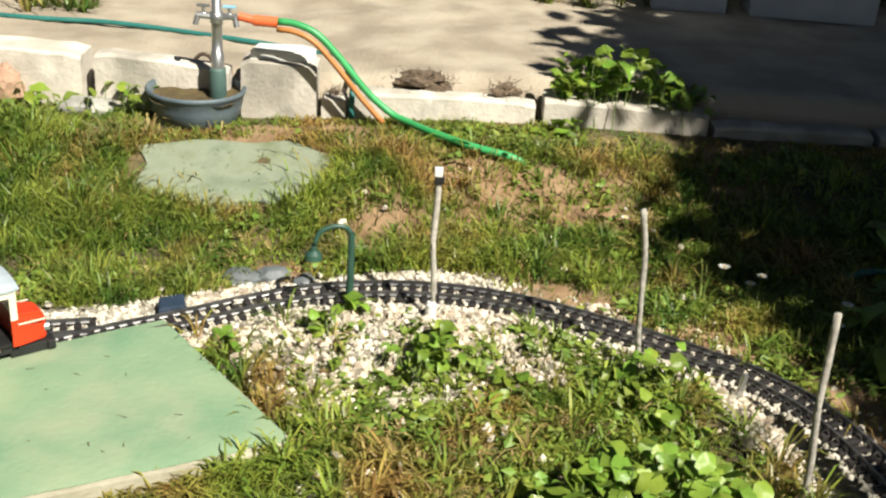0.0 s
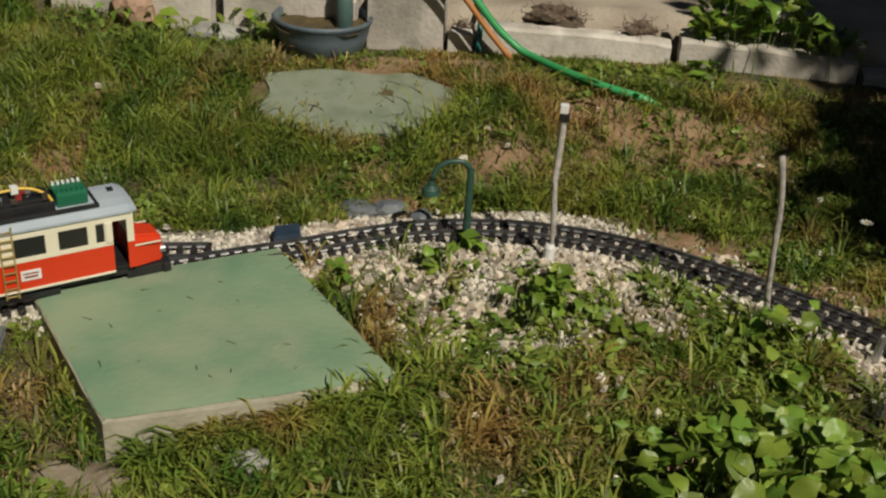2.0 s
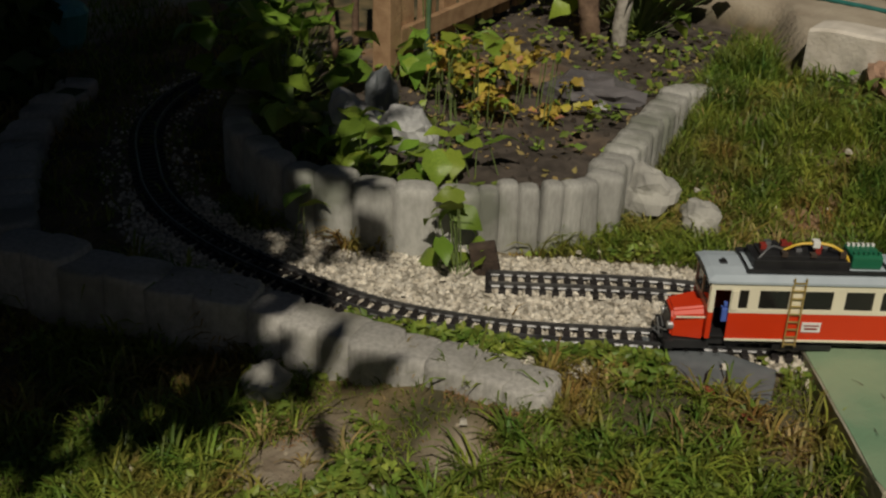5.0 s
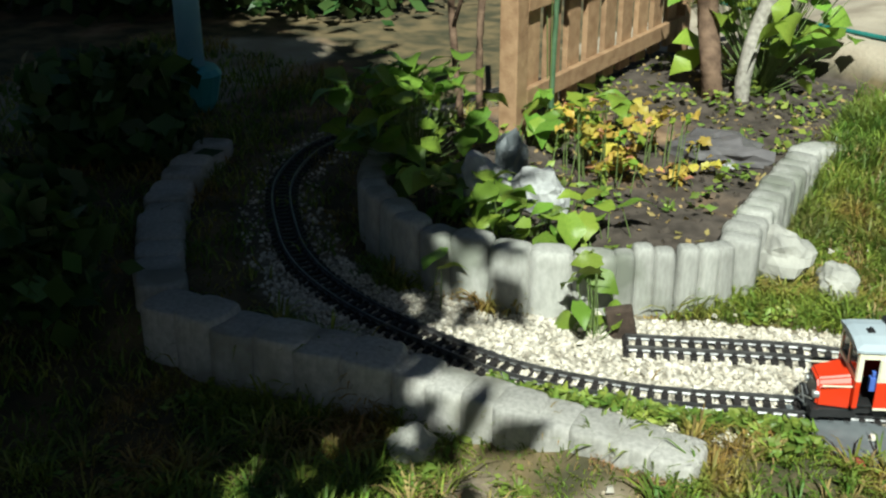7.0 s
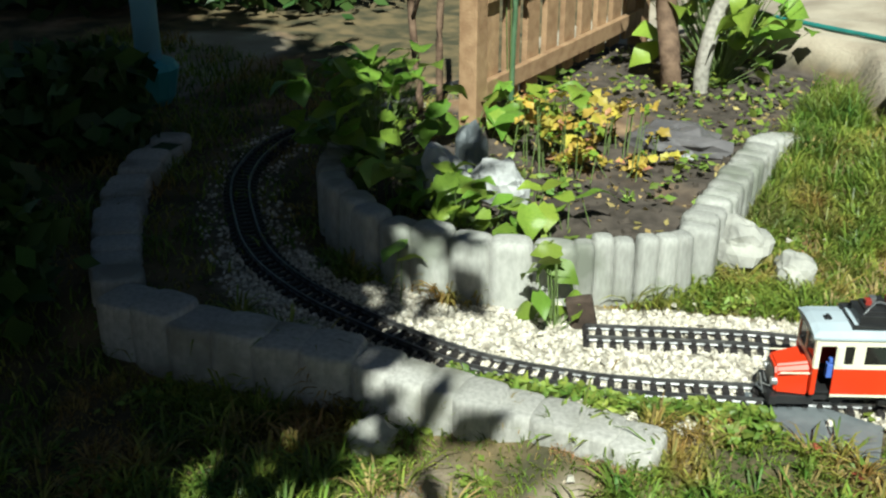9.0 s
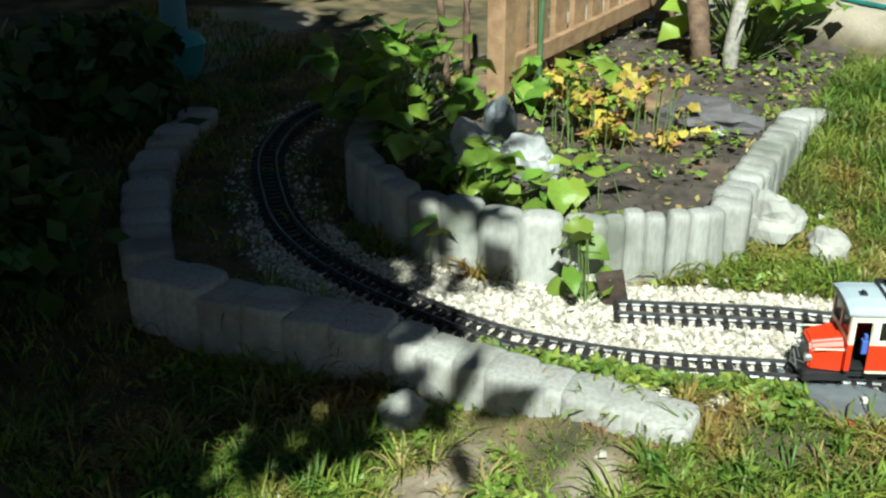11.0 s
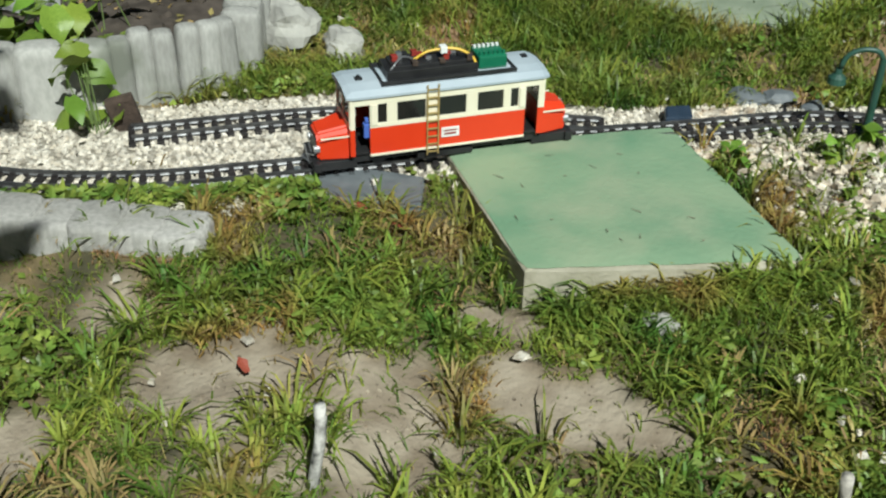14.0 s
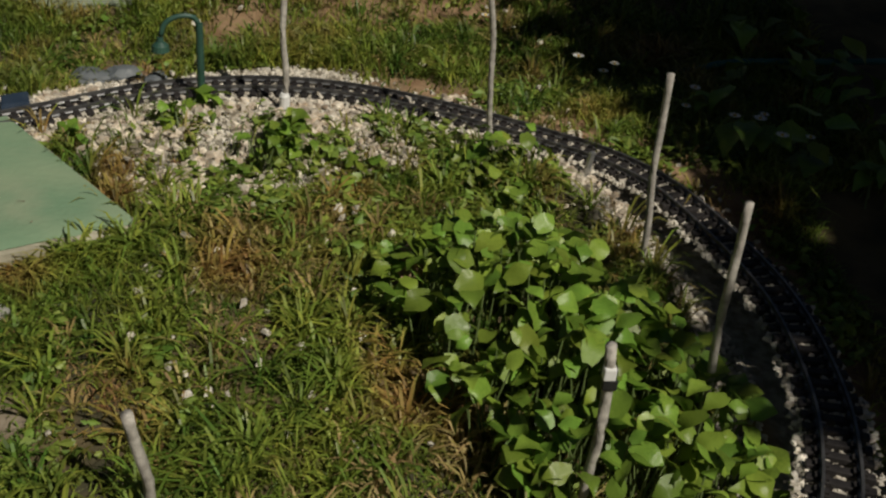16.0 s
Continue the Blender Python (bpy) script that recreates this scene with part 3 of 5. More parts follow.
    for x0, x1, z0, z1 in ((-0.012, 0.015, 0.0615, 0.0635), (-0.01, 0.013, 0.055, 0.058)):
        part("mark", boxes((x0, x1, -W - 0.0026, -W - 0.0016, z0, z1)), DARKRED, sign)
    # roof load
    rack = part("roof_rack", boxes((-0.127, 0.135, -0.043, -0.037, 0.153, 0.159), (-0.127, 0.135, 0.037, 0.043, 0.153, 0.159), (-0.127, -0.122, -0.037, 0.037, 0.153, 0.158), (0.13, 0.135, -0.037, 0.037, 0.153, 0.158), bevel=0.001), BLACK, t, "long black roof rack")
    part("battery_tray", boxes((-0.112, 0.062, -0.03, 0.03, 0.154, 0.171), (-0.1, 0.05, -0.022, 0.026, 0.17, 0.176), bevel=0.0015), BLACK, rack, "black battery tray")
    random.seed(5)
    for k in range(14):
        x, y = -0.095 + 0.0105 * k, random.uniform(-0.02, 0.022)
        m = (DARKRED, STEEL, BLACK, DARK_WOOD, DARKRED)[k % 5]
        part("component", boxes((x, x + 0.011, y - 0.006, y + 0.006, 0.174, random.uniform(0.179, 0.187)), bevel=0.001), m, rack)
    block = part("green_block", boxes((0.066, 0.122, -0.024, 0.026, 0.154, 0.178), bevel=0.004), GREEN_PLASTIC, rack, "green connector block with pale studs")
    for k in range(6):
        for y in (-0.016, 0.018):
            part("stud", boxes((0.069 + k * 0.009, 0.074 + k * 0.009, y - 0.003, y + 0.003, 0.177, 0.1825)), GREEN_PLASTIC if y < 0 else WHITE, block)
    part("wire", tube([(-0.055, -0.005, 0.178), (-0.03, -0.008, 0.191), (0.0, -0.01, 0.194)], 0.0022, 0.006, 6), YELLOW_WIRE, rack, "yellow wire")
    part("wire", tube([(0.005, -0.01, 0.195), (0.03, -0.016, 0.192), (0.052, -0.022, 0.18), (0.06, -0.028, 0.165)], 0.0026, 0.006, 6), YELLOW_WIRE, rack, "yellow wire")
    part("wire", tube([(-0.112, -0.02, 0.158), (-0.1, -0.022, 0.176), (-0.08, -0.012, 0.188), (-0.055, -0.006, 0.18)], 0.0018, 0.006, 6), STEEL, rack, "grey wire loop")
    part("connector", boxes((-0.007, 0.006, -0.017, -0.003, 0.188, 0.2), bevel=0.001), WHITE, rack, "white plug")
    # rod front gear at the left end
    part("coupler", rods([(-0.25, -0.03, 0.012), (-0.272, 0.0, 0.02), 0.0016], [(-0.25, 0.03, 0.012), (-0.272, 0.0, 0.02), 0.0016], [(-0.252, -0.03, 0.012), (-0.252, 0.03, 0.03), 0.0014], [(-0.262, -0.016, 0.012), (-0.262, 0.016, 0.034), 0.0013], [(-0.255, -0.028, 0.034), (-0.262, 0.02, 0.014), 0.0013]), STEEL, t, "bent steel coupling wires")


railcar()

# ---- painted slab ----


def painted_slab():
    s = empty("paving_slab", pose(0, 0, 0), label="green-painted concrete slab lying beside the railway track", category="slab")
    top = [Vector(p) for p in SLAB_TOP]
    mid = sum(top, Vector()) / 4

    def ring(grow, dz):
        return [mid + (p - mid) * grow + Vector((0, 0, dz)) for p in top]

    bm = bmesh.new()
    n = 14
    grid = [[None] * (n + 1) for _ in range(n + 1)]
    for i in range(n + 1):
        for j in range(n + 1):
            u, v = i / n, j / n
            p = top[0] * (1 - u) * (1 - v) + top[1] * u * (1 - v) + top[2] * u * v + top[3] * (1 - u) * v
            e = min(u, v, 1 - u, 1 - v)
            wob = 0.005 * noise.noise(p * 9) if e == 0 else 0
            if j == n:
                p = p + (mid - p) * (0.012 + 0.05 * abs(noise.noise(p * 11)) + 0.03 * u)
            p = p + (mid - p) * (0.012 + wob if e == 0 else 0) + Vector((0, 0, 0.0012 * noise.noise(p * 14) - (0.004 if e == 0 else 0)))
            grid[i][j] = bm.verts.new(p)
    for i in range(n):
        for j in range(n):
            bm.faces.new((grid[i][j], grid[i][j + 1], grid[i + 1][j + 1], grid[i + 1][j]))
    bmesh.ops.recalc_face_normals(bm, faces=bm.faces)
    part("painted_top", bm, GREEN_PAINT, s, "worn green painted top", smooth=True)
    bm = bmesh.new()
    up, lo = ring(1.0, -0.008), ring(0.99, -0.105)
    steps = 12
    r1, r2, r3 = [], [], []
    for k in range(4):
        for i in range(steps):
            a = up[k].lerp(up[(k + 1) % 4], i / steps)
            b = lo[k].lerp(lo[(k + 1) % 4], i / steps)
            w = 1 + 0.012 * noise.noise(a * 17)
            r1.append(bm.verts.new(mid + (a - mid) * (0.88 if k == 2 else 0.97) + Vector((0, 0, 0.0035))))
            r2.append(bm.verts.new(mid + (a - mid) * w + Vector((0, 0, 0.0005))))
            r3.append(bm.verts.new(b))
    m = len(r1)
    for a, b in ((r1, r2), (r2, r3)):
        for k in range(m):
            bm.faces.new((a[k], a[(k + 1) % m], b[(k + 1) % m], b[k]))
    bm.faces.new(r3)
    bmesh.ops.recalc_face_normals(bm, faces=bm.faces)
    part("raw_side", bm, RAW_EDGE, s, "bare chipped concrete sides")


painted_slab()


def blob(cx, cy, rx, ry, n, seed, rough=0.12):
    return [(cx + rx * (1 + rough * math.sin(3 * a + seed) + 0.6 * rough * math.sin(5 * a + 2 * seed)) * math.cos(a), cy + ry * (1 + rough * math.sin(2 * a + seed) + 0.6 * rough * math.sin(7 * a + seed)) * math.sin(a)) for a in (2 * math.pi * k / n for k in range(n))]


single("mossy_slab", slab(blob(-0.56, 2.67, 0.265, 0.17, 44, 1.0, 0.16), -0.03, 0.007, 0.004, tilt=lambda x, y: float(ground_z(np.array([x]), np.array([y]), False)[0])), MOSS_SLAB, label="flat mossy green concrete patch in the grass", category="slab")
single("slate_plate", slab([(-1.175, 1.52), (-1.15, 1.575), (-1.06, 1.6), (-0.965, 1.612), (-0.935, 1.51), (-0.99, 1.468), (-1.06, 1.462)], -0.03, 0.012, 0.004, tilt=lambda x, y: float(track_z(x))), SLATE, label="flat grey slate piece lying beside the track", category="stone plate")
single("slate_plate", slab([(-1.235, 1.50), (-1.215, 1.565), (-1.185, 1.57), (-1.18, 1.515)], -0.03, 0.008, 0.003, tilt=lambda x, y: float(track_z(x))), SLATE, label="small grey slate chip beside the larger plate", category="stone plate")
single("track_plate", slab([(-0.601, 2.06), (-0.552, 2.086), (-0.538, 2.035), (-0.588, 2.008)], -0.02, 0.03, 0.003, tilt=lambda x, y: float(track_z(x))), shade("dark_blue_plate", (0.02, 0.035, 0.06), (0.035, 0.055, 0.09), 0.4, 20), label="small dark blue plastic box by the rails", category="box")
for k, (x, y, r) in enumerate([(-0.45, 2.215, 0.045), (-0.38, 2.23, 0.04), (-0.31, 2.21, 0.03)]):
    single("slate_piece", rock((r, r * 0.75, 0.014), 30 + k, 2, 0.3), SLATE, pose(x, y, gz(x, y) + 0.008, 0, 0, 30 * k), label="dark flat slate piece in the gravel", category="stone", group="slate pieces")

# ---- palisades ----


def palisade_post(profile, material, square):
    """A round-topped concrete palisade of unit width and height."""
    bm = bmesh.new()
    rings = []
    for s, z in profile:
        rings.append([bm.verts.new((0.5 * s * math.copysign(abs(math.cos(a)) ** square, math.cos(a)), 0.5 * s * math.copysign(abs(math.sin(a)) ** square, math.sin(a)), z)) for a in (2 * math.pi * (k + 0.5) / 16 for k in range(16))])
    for a, b in zip(rings, rings[1:]):
        for k in range(16):
            bm.faces.new((a[k], a[(k + 1) % 16], b[(k + 1) % 16], b[k]))
    bm.faces.new(rings[-1])
    return mesh_of("palisade_post", bm, material, True)


POST = palisade_post(((1.0, 0.0), (1.0, 0.5), (1.0, 0.9), (0.96, 0.95), (0.86, 0.985), (0.6, 1.0)), CONCRETE, 0.62)
LOW_POST = palisade_post(((1.0, 0.0), (1.01, 0.4), (1.0, 0.8), (0.99, 0.93), (0.95, 0.985), (0.86, 1.0)), LOW_CONCRETE, 0.5)


def palisade(name, line, step, z0, height, label, deep=1.0, wob=0.012, over=1.1):
    t = empty(name, pose(0, 0, 0), label=label, category="edging", kind="")
    pts = smooth_line([(x, y, 0) for x, y in line], step)
    for k, q in enumerate(pts):
        d = pts[min(k + 1, len(pts) - 1)] - pts[max(k - 1, 0)]
        a = math.degrees(math.atan2(d.y, d.x))
        h = height(k / max(1, len(pts) - 1)) + random.uniform(-wob, wob)
        zz = z0(k / max(1, len(pts) - 1))
        child("palisade_post", LOW_POST if name == "low_palisade" else POST, t, pose(q.x, q.y, zz, random.uniform(-2, 2), random.uniform(-2, 2), a + random.uniform(-4, 4)) @ Matrix.Diagonal((step * over, step * 1.1 * deep, h, 1)))
    return t


random.seed(11)
palisade("bed_palisade", [(-1.525, 1.85), (-1.565, 1.785), (-1.66, 1.69), (-1.695, 1.656)], 0.046, lambda t: -0.1, lambda t: 0.222, "grey round-topped concrete palisades edging the flower bed", 1.1, 0.005)
palisade("bed_palisade", [(-1.722, 1.628), (-1.79, 1.575), (-1.875, 1.53), (-1.95, 1.505), (-2.05, 1.495), (-2.17, 1.505), (-2.4, 1.615), (-2.58, 1.86), (-2.7, 2.2)], 0.09, lambda t: -0.1, lambda t: 0.222, "wide grey concrete palisades edging the shaded bed", 0.8, 0.008)
palisade("bed_palisade", [(-1.53, 1.92), (-1.56, 2.03), (-1.6, 2.19), (-1.66, 2.46), (-1.68, 2.66), (-1.65, 2.78), (-1.585, 2.88), (-1.535, 3.0)], 0.055, lambda t: -0.1 + 0.04 * t, lambda t: 0.222 - 0.04 * t - 0.05 * float(smooth_step((t - 0.6) / 0.25)), "grey concrete palisades running back along the lawn", 1.5, 0.004)
palisade("low_palisade", [(-1.262, 1.252), (-1.4, 1.224), (-1.55, 1.186), (-1.7, 1.155), (-1.8, 1.14)], 0.076, lambda t: -0.17, lambda t: 0.178 + 0.006 * t, "low pale concrete palisades holding the track bed", 1.25, 0.004, 1.24)
palisade("low_palisade", [(-1.885, 1.115), (-2.0, 1.07), (-2.13, 1.02), (-2.3, 0.985), (-2.42, 0.965)], 0.1, lambda t: -0.17, lambda t: 0.2, "low concrete palisades in the shade of a tree", 1.1, 0.008, 1.24)
palisade("low_palisade", [(-2.49, 1.02), (-2.65, 1.13), (-2.82, 1.26), (-3.0, 1.42), (-3.2, 1.7)], 0.09, lambda t: -0.17, lambda t: 0.19, "concrete palisades curving along the shaded track", 1.2)

# ---- kerb along the path ----


def kerb_stone(x0, x1, h, deep, seed, z0=None, tip=0.0):
    n = 10
    bm = bmesh.new()
    rows = []
    for k in range(n + 1):
        x = x0 + (x1 - x0) * k / n
        y = float(kerb_y(x))
        w = 0.006 * noise.noise(Vector((x * 12, seed, 0)))
        hh = h + tip * (k / n - 0.5) + 0.008 * noise.noise(Vector((x * 9, seed * 3, 1)))
        if k in (0, n):
            hh -= 0.008
        rows.append([bm.verts.new(p) for p in ((x, y + w, 0.0), (x, y + w + 0.004, hh - 0.008), (x, y + w + 0.014, hh), (x, y + deep - 0.01, hh + 0.002), (x, y + deep, hh - 0.01), (x, y + deep, 0.0))])
    for a, b in zip(rows, rows[1:]):
        for k in range(6):
            bm.faces.new((a[k], a[(k + 1) % 6], b[(k + 1) % 6], b[k]))
    bm.faces.new(rows[0])
    bm.faces.new(rows[-1])
    bmesh.ops.recalc_face_normals(bm, faces=bm.faces)
    return bm


kerb = empty("kerb", pose(0, 0, 0), label="row of pale broken kerb stones along the sandy path", category="kerb", kind="structure")
for k, (a, b, h, d, tip) in enumerate([(-1.5, -1.04, 0.24, 0.13, -0.015), (-1.0, -0.62, 0.232, 0.07, -0.02), (-0.585, -0.37, 0.25, 0.12, 0.0), (-0.355, -0.285, 0.16, 0.08, 0.0), (-0.27, 0.26, 0.18, 0.07, -0.01), (0.285, 0.76, 0.18, 0.1, -0.015), (0.78, 1.25, 0.15, 0.08, 0.0), (1.27, 1.8, 0.15, 0.08, 0.0), (1.82, 2.4, 0.15, 0.08, 0.0)]):
    part("kerb_stone", kerb_stone(a, b, h, d, k + 1.5, tip=tip), KERBSTONE, kerb)
single("crumpled_cover", slab([(-0.56, 3.045), (-0.4, 3.04), (-0.38, 3.1), (-0.42, 3.13), (-0.55, 3.12)], 0.246, 0.278, 0.004), WHITE, label="white sheet lying on the kerb stone", category="sheet")

# ---- basin, tap and hoses ----


def basin():
    t = empty("zinc_basin", pose(-0.705, 2.995, 0.068) @ pose(0, 0, 0), label="round blue-grey basin filled with brown compost", category="basin")
    part("bowl", lathe([(0.1, 0.0), (0.112, 0.004), (0.128, 0.06), (0.134, 0.092), (0.139, 0.096), (0.141, 0.103), (0.137, 0.108), (0.131, 0.106), (0.126, 0.085), (0.12, 0.08)], 40), TUB, t, "blue-grey zinc wall and rolled rim", True)
    bm = bmesh.new()
    bmesh.ops.create_grid(bm, x_segments=16, y_segments=16, size=0.1)
    for v in bm.verts:
        v.co *= min(1.0, 0.121 / max(0.121, v.co.length)) * 1.18
        v.co.z = 0.087 + 0.01 * noise.noise(v.co * 30)
    part("compost", bm, COMPOST, t, "brown dry compost", True)
    part("handle", tube([(-0.045, 0.128, 0.1), (-0.036, 0.13, 0.135), (-0.008, 0.13, 0.165), (0.02, 0.13, 0.15), (0.03, 0.128, 0.1)], 0.0055, 0.012, 8), DARK_WOOD, t, "dark bent handle", True)


basin()


def standpipe():
    t = empty("garden_tap", pose(-0.64, 2.975, 0.062), label="grey standpipe with green sleeve and two brass taps", category="tap")
    part("sleeve", lathe([(0.024, -0.05), (0.024, 0.17), (0.022, 0.176)], 16), shade("grey_green_sleeve", (0.05, 0.1, 0.09), (0.08, 0.14, 0.125), 0.6, 14), t, "faded green plastic sleeve", True)
    part("pipe", lathe([(0.017, 0.16), (0.018, 0.17), (0.018, 0.22), (0.015, 0.222), (0.015, 0.3), (0.019, 0.302), (0.019, 0.33), (0.013, 0.332), (0.013, 0.47)], 16), STEEL, t, "grey metal pipe", True)
    for s, col in ((-1, STEEL), (1, BLUE_PAINT)):
        tap = part("tap", rods([(0, 0, 0.318), (s * 0.055, -0.005, 0.322), 0.009], [(s * 0.05, -0.005, 0.322), (s * 0.056, -0.01, 0.295), 0.008], [(s * 0.035, 0, 0.32), (s * 0.035, 0, 0.345), 0.005]), STEEL, t, "shiny metal tap")
        part("tap_handle", boxes((s * 0.035 - 0.018, s * 0.035 + 0.018, -0.004, 0.004, 0.343, 0.351), bevel=0.002), col, tap)
    part("hose_connector", rods([(0.06, -0.005, 0.325), (0.1, 0.0, 0.315), 0.012, 0.011, 12], [(0.1, 0.0, 0.315), (0.165, 0.003, 0.312), 0.015, 0.015, 12]), ORANGE, t, "orange hose connector")


standpipe()
single("garden_hose", tube([(-0.475, 2.977, 0.377), (-0.428, 2.975, 0.375), (-0.367, 2.97, 0.352), (-0.304, 2.965, 0.292), (-0.223, 2.96, 0.2), (-0.155, 2.955, 0.145), (-0.11, 2.93, 0.132), (-0.042, 2.86, 0.13), (0.075, 2.77, 0.125), (0.165, 2.745, 0.115), (0.23, 2.74, 0.09)], 0.01, 0.02, 10), HOSE, smooth=True, label="bright green garden hose sagging from the tap to the grass", category="hose")
single("garden_hose", tube([(-0.475, 2.967, 0.358), (-0.428, 2.962, 0.356), (-0.372, 2.957, 0.332), (-0.312, 2.952, 0.272), (-0.233, 2.947, 0.18), (-0.165, 2.94, 0.11)], 0.008, 0.02, 10), HOSE_OLD, smooth=True, label="orange-brown hose running beside the green one", category="hose")
single("teal_hose", tube([(-3.2, 4.0, 0.19), (-2.4, 3.75, 0.19), (-1.468, 3.596, 0.19), (-1.099, 3.59, 0.19), (-0.71, 3.49, 0.19), (-0.407, 3.38, 0.19), (-0.32, 3.28, 0.195), (-0.275, 3.12, 0.205), (-0.268, 3.02, 0.185), (-0.268, 3.0, 0.08)], 0.0085, 0.03, 8), TEAL, smooth=True, label="thin teal hose across the path and over the kerb", category="hose")
single("teal_hose", tube([(0.88, 2.3, 0.01), (0.95, 2.31, 0.02), (1.05, 2.34, 0.03), (1.35, 2.35, 0.04), (1.85, 2.4, 0.05)], 0.008, 0.03, 8), TEAL, smooth=True, label="teal hose lying in the shaded grass", category="hose")

# ---- stakes and lamp ----


def stake(a, b, r, label, socket=False, clip=None, material=POLE_WOOD):
    base = Vector(a)
    t = empty("stake", Matrix.Translation(base), label=label, category="stake", group="wooden stakes along the track")
    top = Vector(b) - base
    mids = [top * f + Vector((0.004 * math.sin(9 * f + a[0] * 20), 0.004 * math.cos(7 * f), 0)) for f in (0, 0.25, 0.5, 0.75, 1)]
    part("shaft", tube(mids, r, 0.03, 7), material, t, smooth=True)
    if socket:
        part("socket", lathe([(0.011, -0.02), (0.0115, 0.06), (0.008, 0.066)], 12), WHITE, t, "white plastic socket")
    if clip:
        q = top * clip
        part("clip", boxes((q.x - 0.0075, q.x + 0.012, q.y - 0.0075, q.y + 0.004, q.z - 0.022, q.z - 0.006), bevel=0.002), BLACK, t, "dark clip")
        part("clip_tie", boxes((q.x - 0.008, q.x + 0.008, q.y - 0.008, q.y + 0.006, q.z - 0.006, q.z + 0.012), bevel=0.002), WHITE, t, "white tie")
    return t


stake((-0.026, 2.035, -0.03), (-0.029, 2.05, 0.34), 0.007, "weathered grey wooden stake in a white socket", True, 0.94)
stake((0.392, 1.885, -0.03), (0.36, 1.9, 0.327), 0.006, "thin dark weathered stake beside the curved track")
stake((0.616, 1.517, -0.07), (0.602, 1.53, 0.341), 0.0065, "bare grey stake at the edge of the shade")
stake((0.614, 1.13, -0.12), (0.607, 1.14, 0.31), 0.0065, "leaning grey stake behind broad leaves")
stake((0.412, 0.985, -0.14), (0.404, 0.97, 0.202), 0.0075, "grey stake with a black clip among the leaves", False, 0.83)
stake((-0.158, 1.0, -0.15), (-0.18, 0.96, 0.085), 0.008, "pale grey stake leaning over dry grass")
stake((-0.845, 0.885, -0.18), (-0.832, 0.9, 0.042), 0.0085, "short birch stake with dark bark marks near bare earth", material=BIRCH)
single("grey_peg", boxes((-0.006, 0.006, -0.004, 0.004, -0.05, 0.055), bevel=0.002), STEEL, pose(0.568, 1.795, -0.01, 4, 6, 20), label="small grey metal peg beside the rails", category="peg")


def arc_lamp():
    x, y = -0.2, 2.085
    t = empty("model_lamp", pose(x, y, gz(x, y) - 0.004), label="small dark green arched model street lamp", category="model lamp")
    part("mast", rods([(0, 0, 0), (0, 0, 0.175), 0.0085, 0.0075, 10], [(0, 0, 0), (0, 0, 0.02), 0.014, 0.011, 10]), LAMP_GREEN, t)
    part("arm", tube([(0, 0, 0.172), (-0.012, -0.004, 0.19), (-0.04, -0.01, 0.192), (-0.066, -0.016, 0.178), (-0.076, -0.018, 0.15)], 0.0055, 0.01, 8), LAMP_GREEN, t, smooth=True)
    part("lamp_shade", lathe([(0.019, 0.0), (0.017, 0.012), (0.008, 0.02), (0.006, 0.03)], 14), LAMP_GREEN, t, at=pose(-0.077, -0.018, 0.12))


arc_lamp()

# ---- bed: rocks, fence, pole ----
for x, y, z, s, seed, m, label in [
    (-1.49, 2.05, 0.03, (0.08, 0.05, 0.068), 1, STONE, "grey rounded fieldstone by the palisade corner"),
    (-1.345, 2.06, 0.005, (0.05, 0.045, 0.045), 2, STONE, "smaller grey fieldstone in the grass"),
    (-2.13, 1.735, 0.12, (0.07, 0.06, 0.09), 3, WHITE_ROCK, "white rough rock on the bed edge"),
    (-2.03, 1.83, 0.11, (0.085, 0.055, 0.075), 4, WHITE_ROCK, "white angular rock in the flower bed"),
    # the slate-coloured upright stands in for a bluish-grey shadow by the rocks
    (-2.2, 1.93, 0.13, (0.04, 0.05, 0.085), 5, SLATE, "dark upright stone standing in for a shadow behind the white rocks"),
    (-1.715, 1.045, -0.1, (0.045, 0.04, 0.05), 6, STONE, "broken stone in front of the low palisades"),
    (-1.0, 3.0, 0.08, (0.1, 0.05, 0.045), 7, STONE, "flat grey stone under the kerb"),
    (-1.25, 3.0, 0.14, (0.06, 0.05, 0.06), 8, TERRACOTTA, "broken terracotta lump beside the kerb"),
    (0.196, 1.48, -0.03, (0.03, 0.026, 0.04), 9, TERRACOTTA, "rusty brown stone beside the broad leaves"),
    (-0.47, 1.4, -0.085, (0.03, 0.022, 0.025), 10, STONE, "pale stone leaning on the slab"),
]:
    single("stone", rock(s, seed), m, pose(x, y, z), label=label, category="stone", group="garden stones")


def fence():
    a, b = Vector((-2.46, 2.255, 0)), Vector((-2.65, 3.5, 0))
    d = (b - a).normalized()
    t = empty("wooden_fence", Matrix.Translation((a.x, a.y, 0.03)) @ pose(0, 0, 0, 0, 0, math.degrees(math.atan2(d.y, d.x))), label="low tan wooden slat fence standing in the bed", category="fence")
    length = (b - a).length
    for x in (0.0, length):
        part("post", boxes((x - 0.032, x + 0.032, -0.03, 0.03, 0.0, 0.72), bevel=0.004), FENCE_WOOD, t)
    for z in (0.115, 0.4):
        part("cross_rail", boxes((0.033, length - 0.033, -0.03, -0.008, z, z + 0.055), bevel=0.003), FENCE_WOOD, t)
    for k in range(9):
        x = 0.1 + k * (length - 0.2) / 8
        part("slat", boxes((x - 0.042, x + 0.042, -0.007, 0.012, 0.07, 0.74 + random.uniform(-0.02, 0.02)), bevel=0.003), FENCE_WOOD, t)


fence()


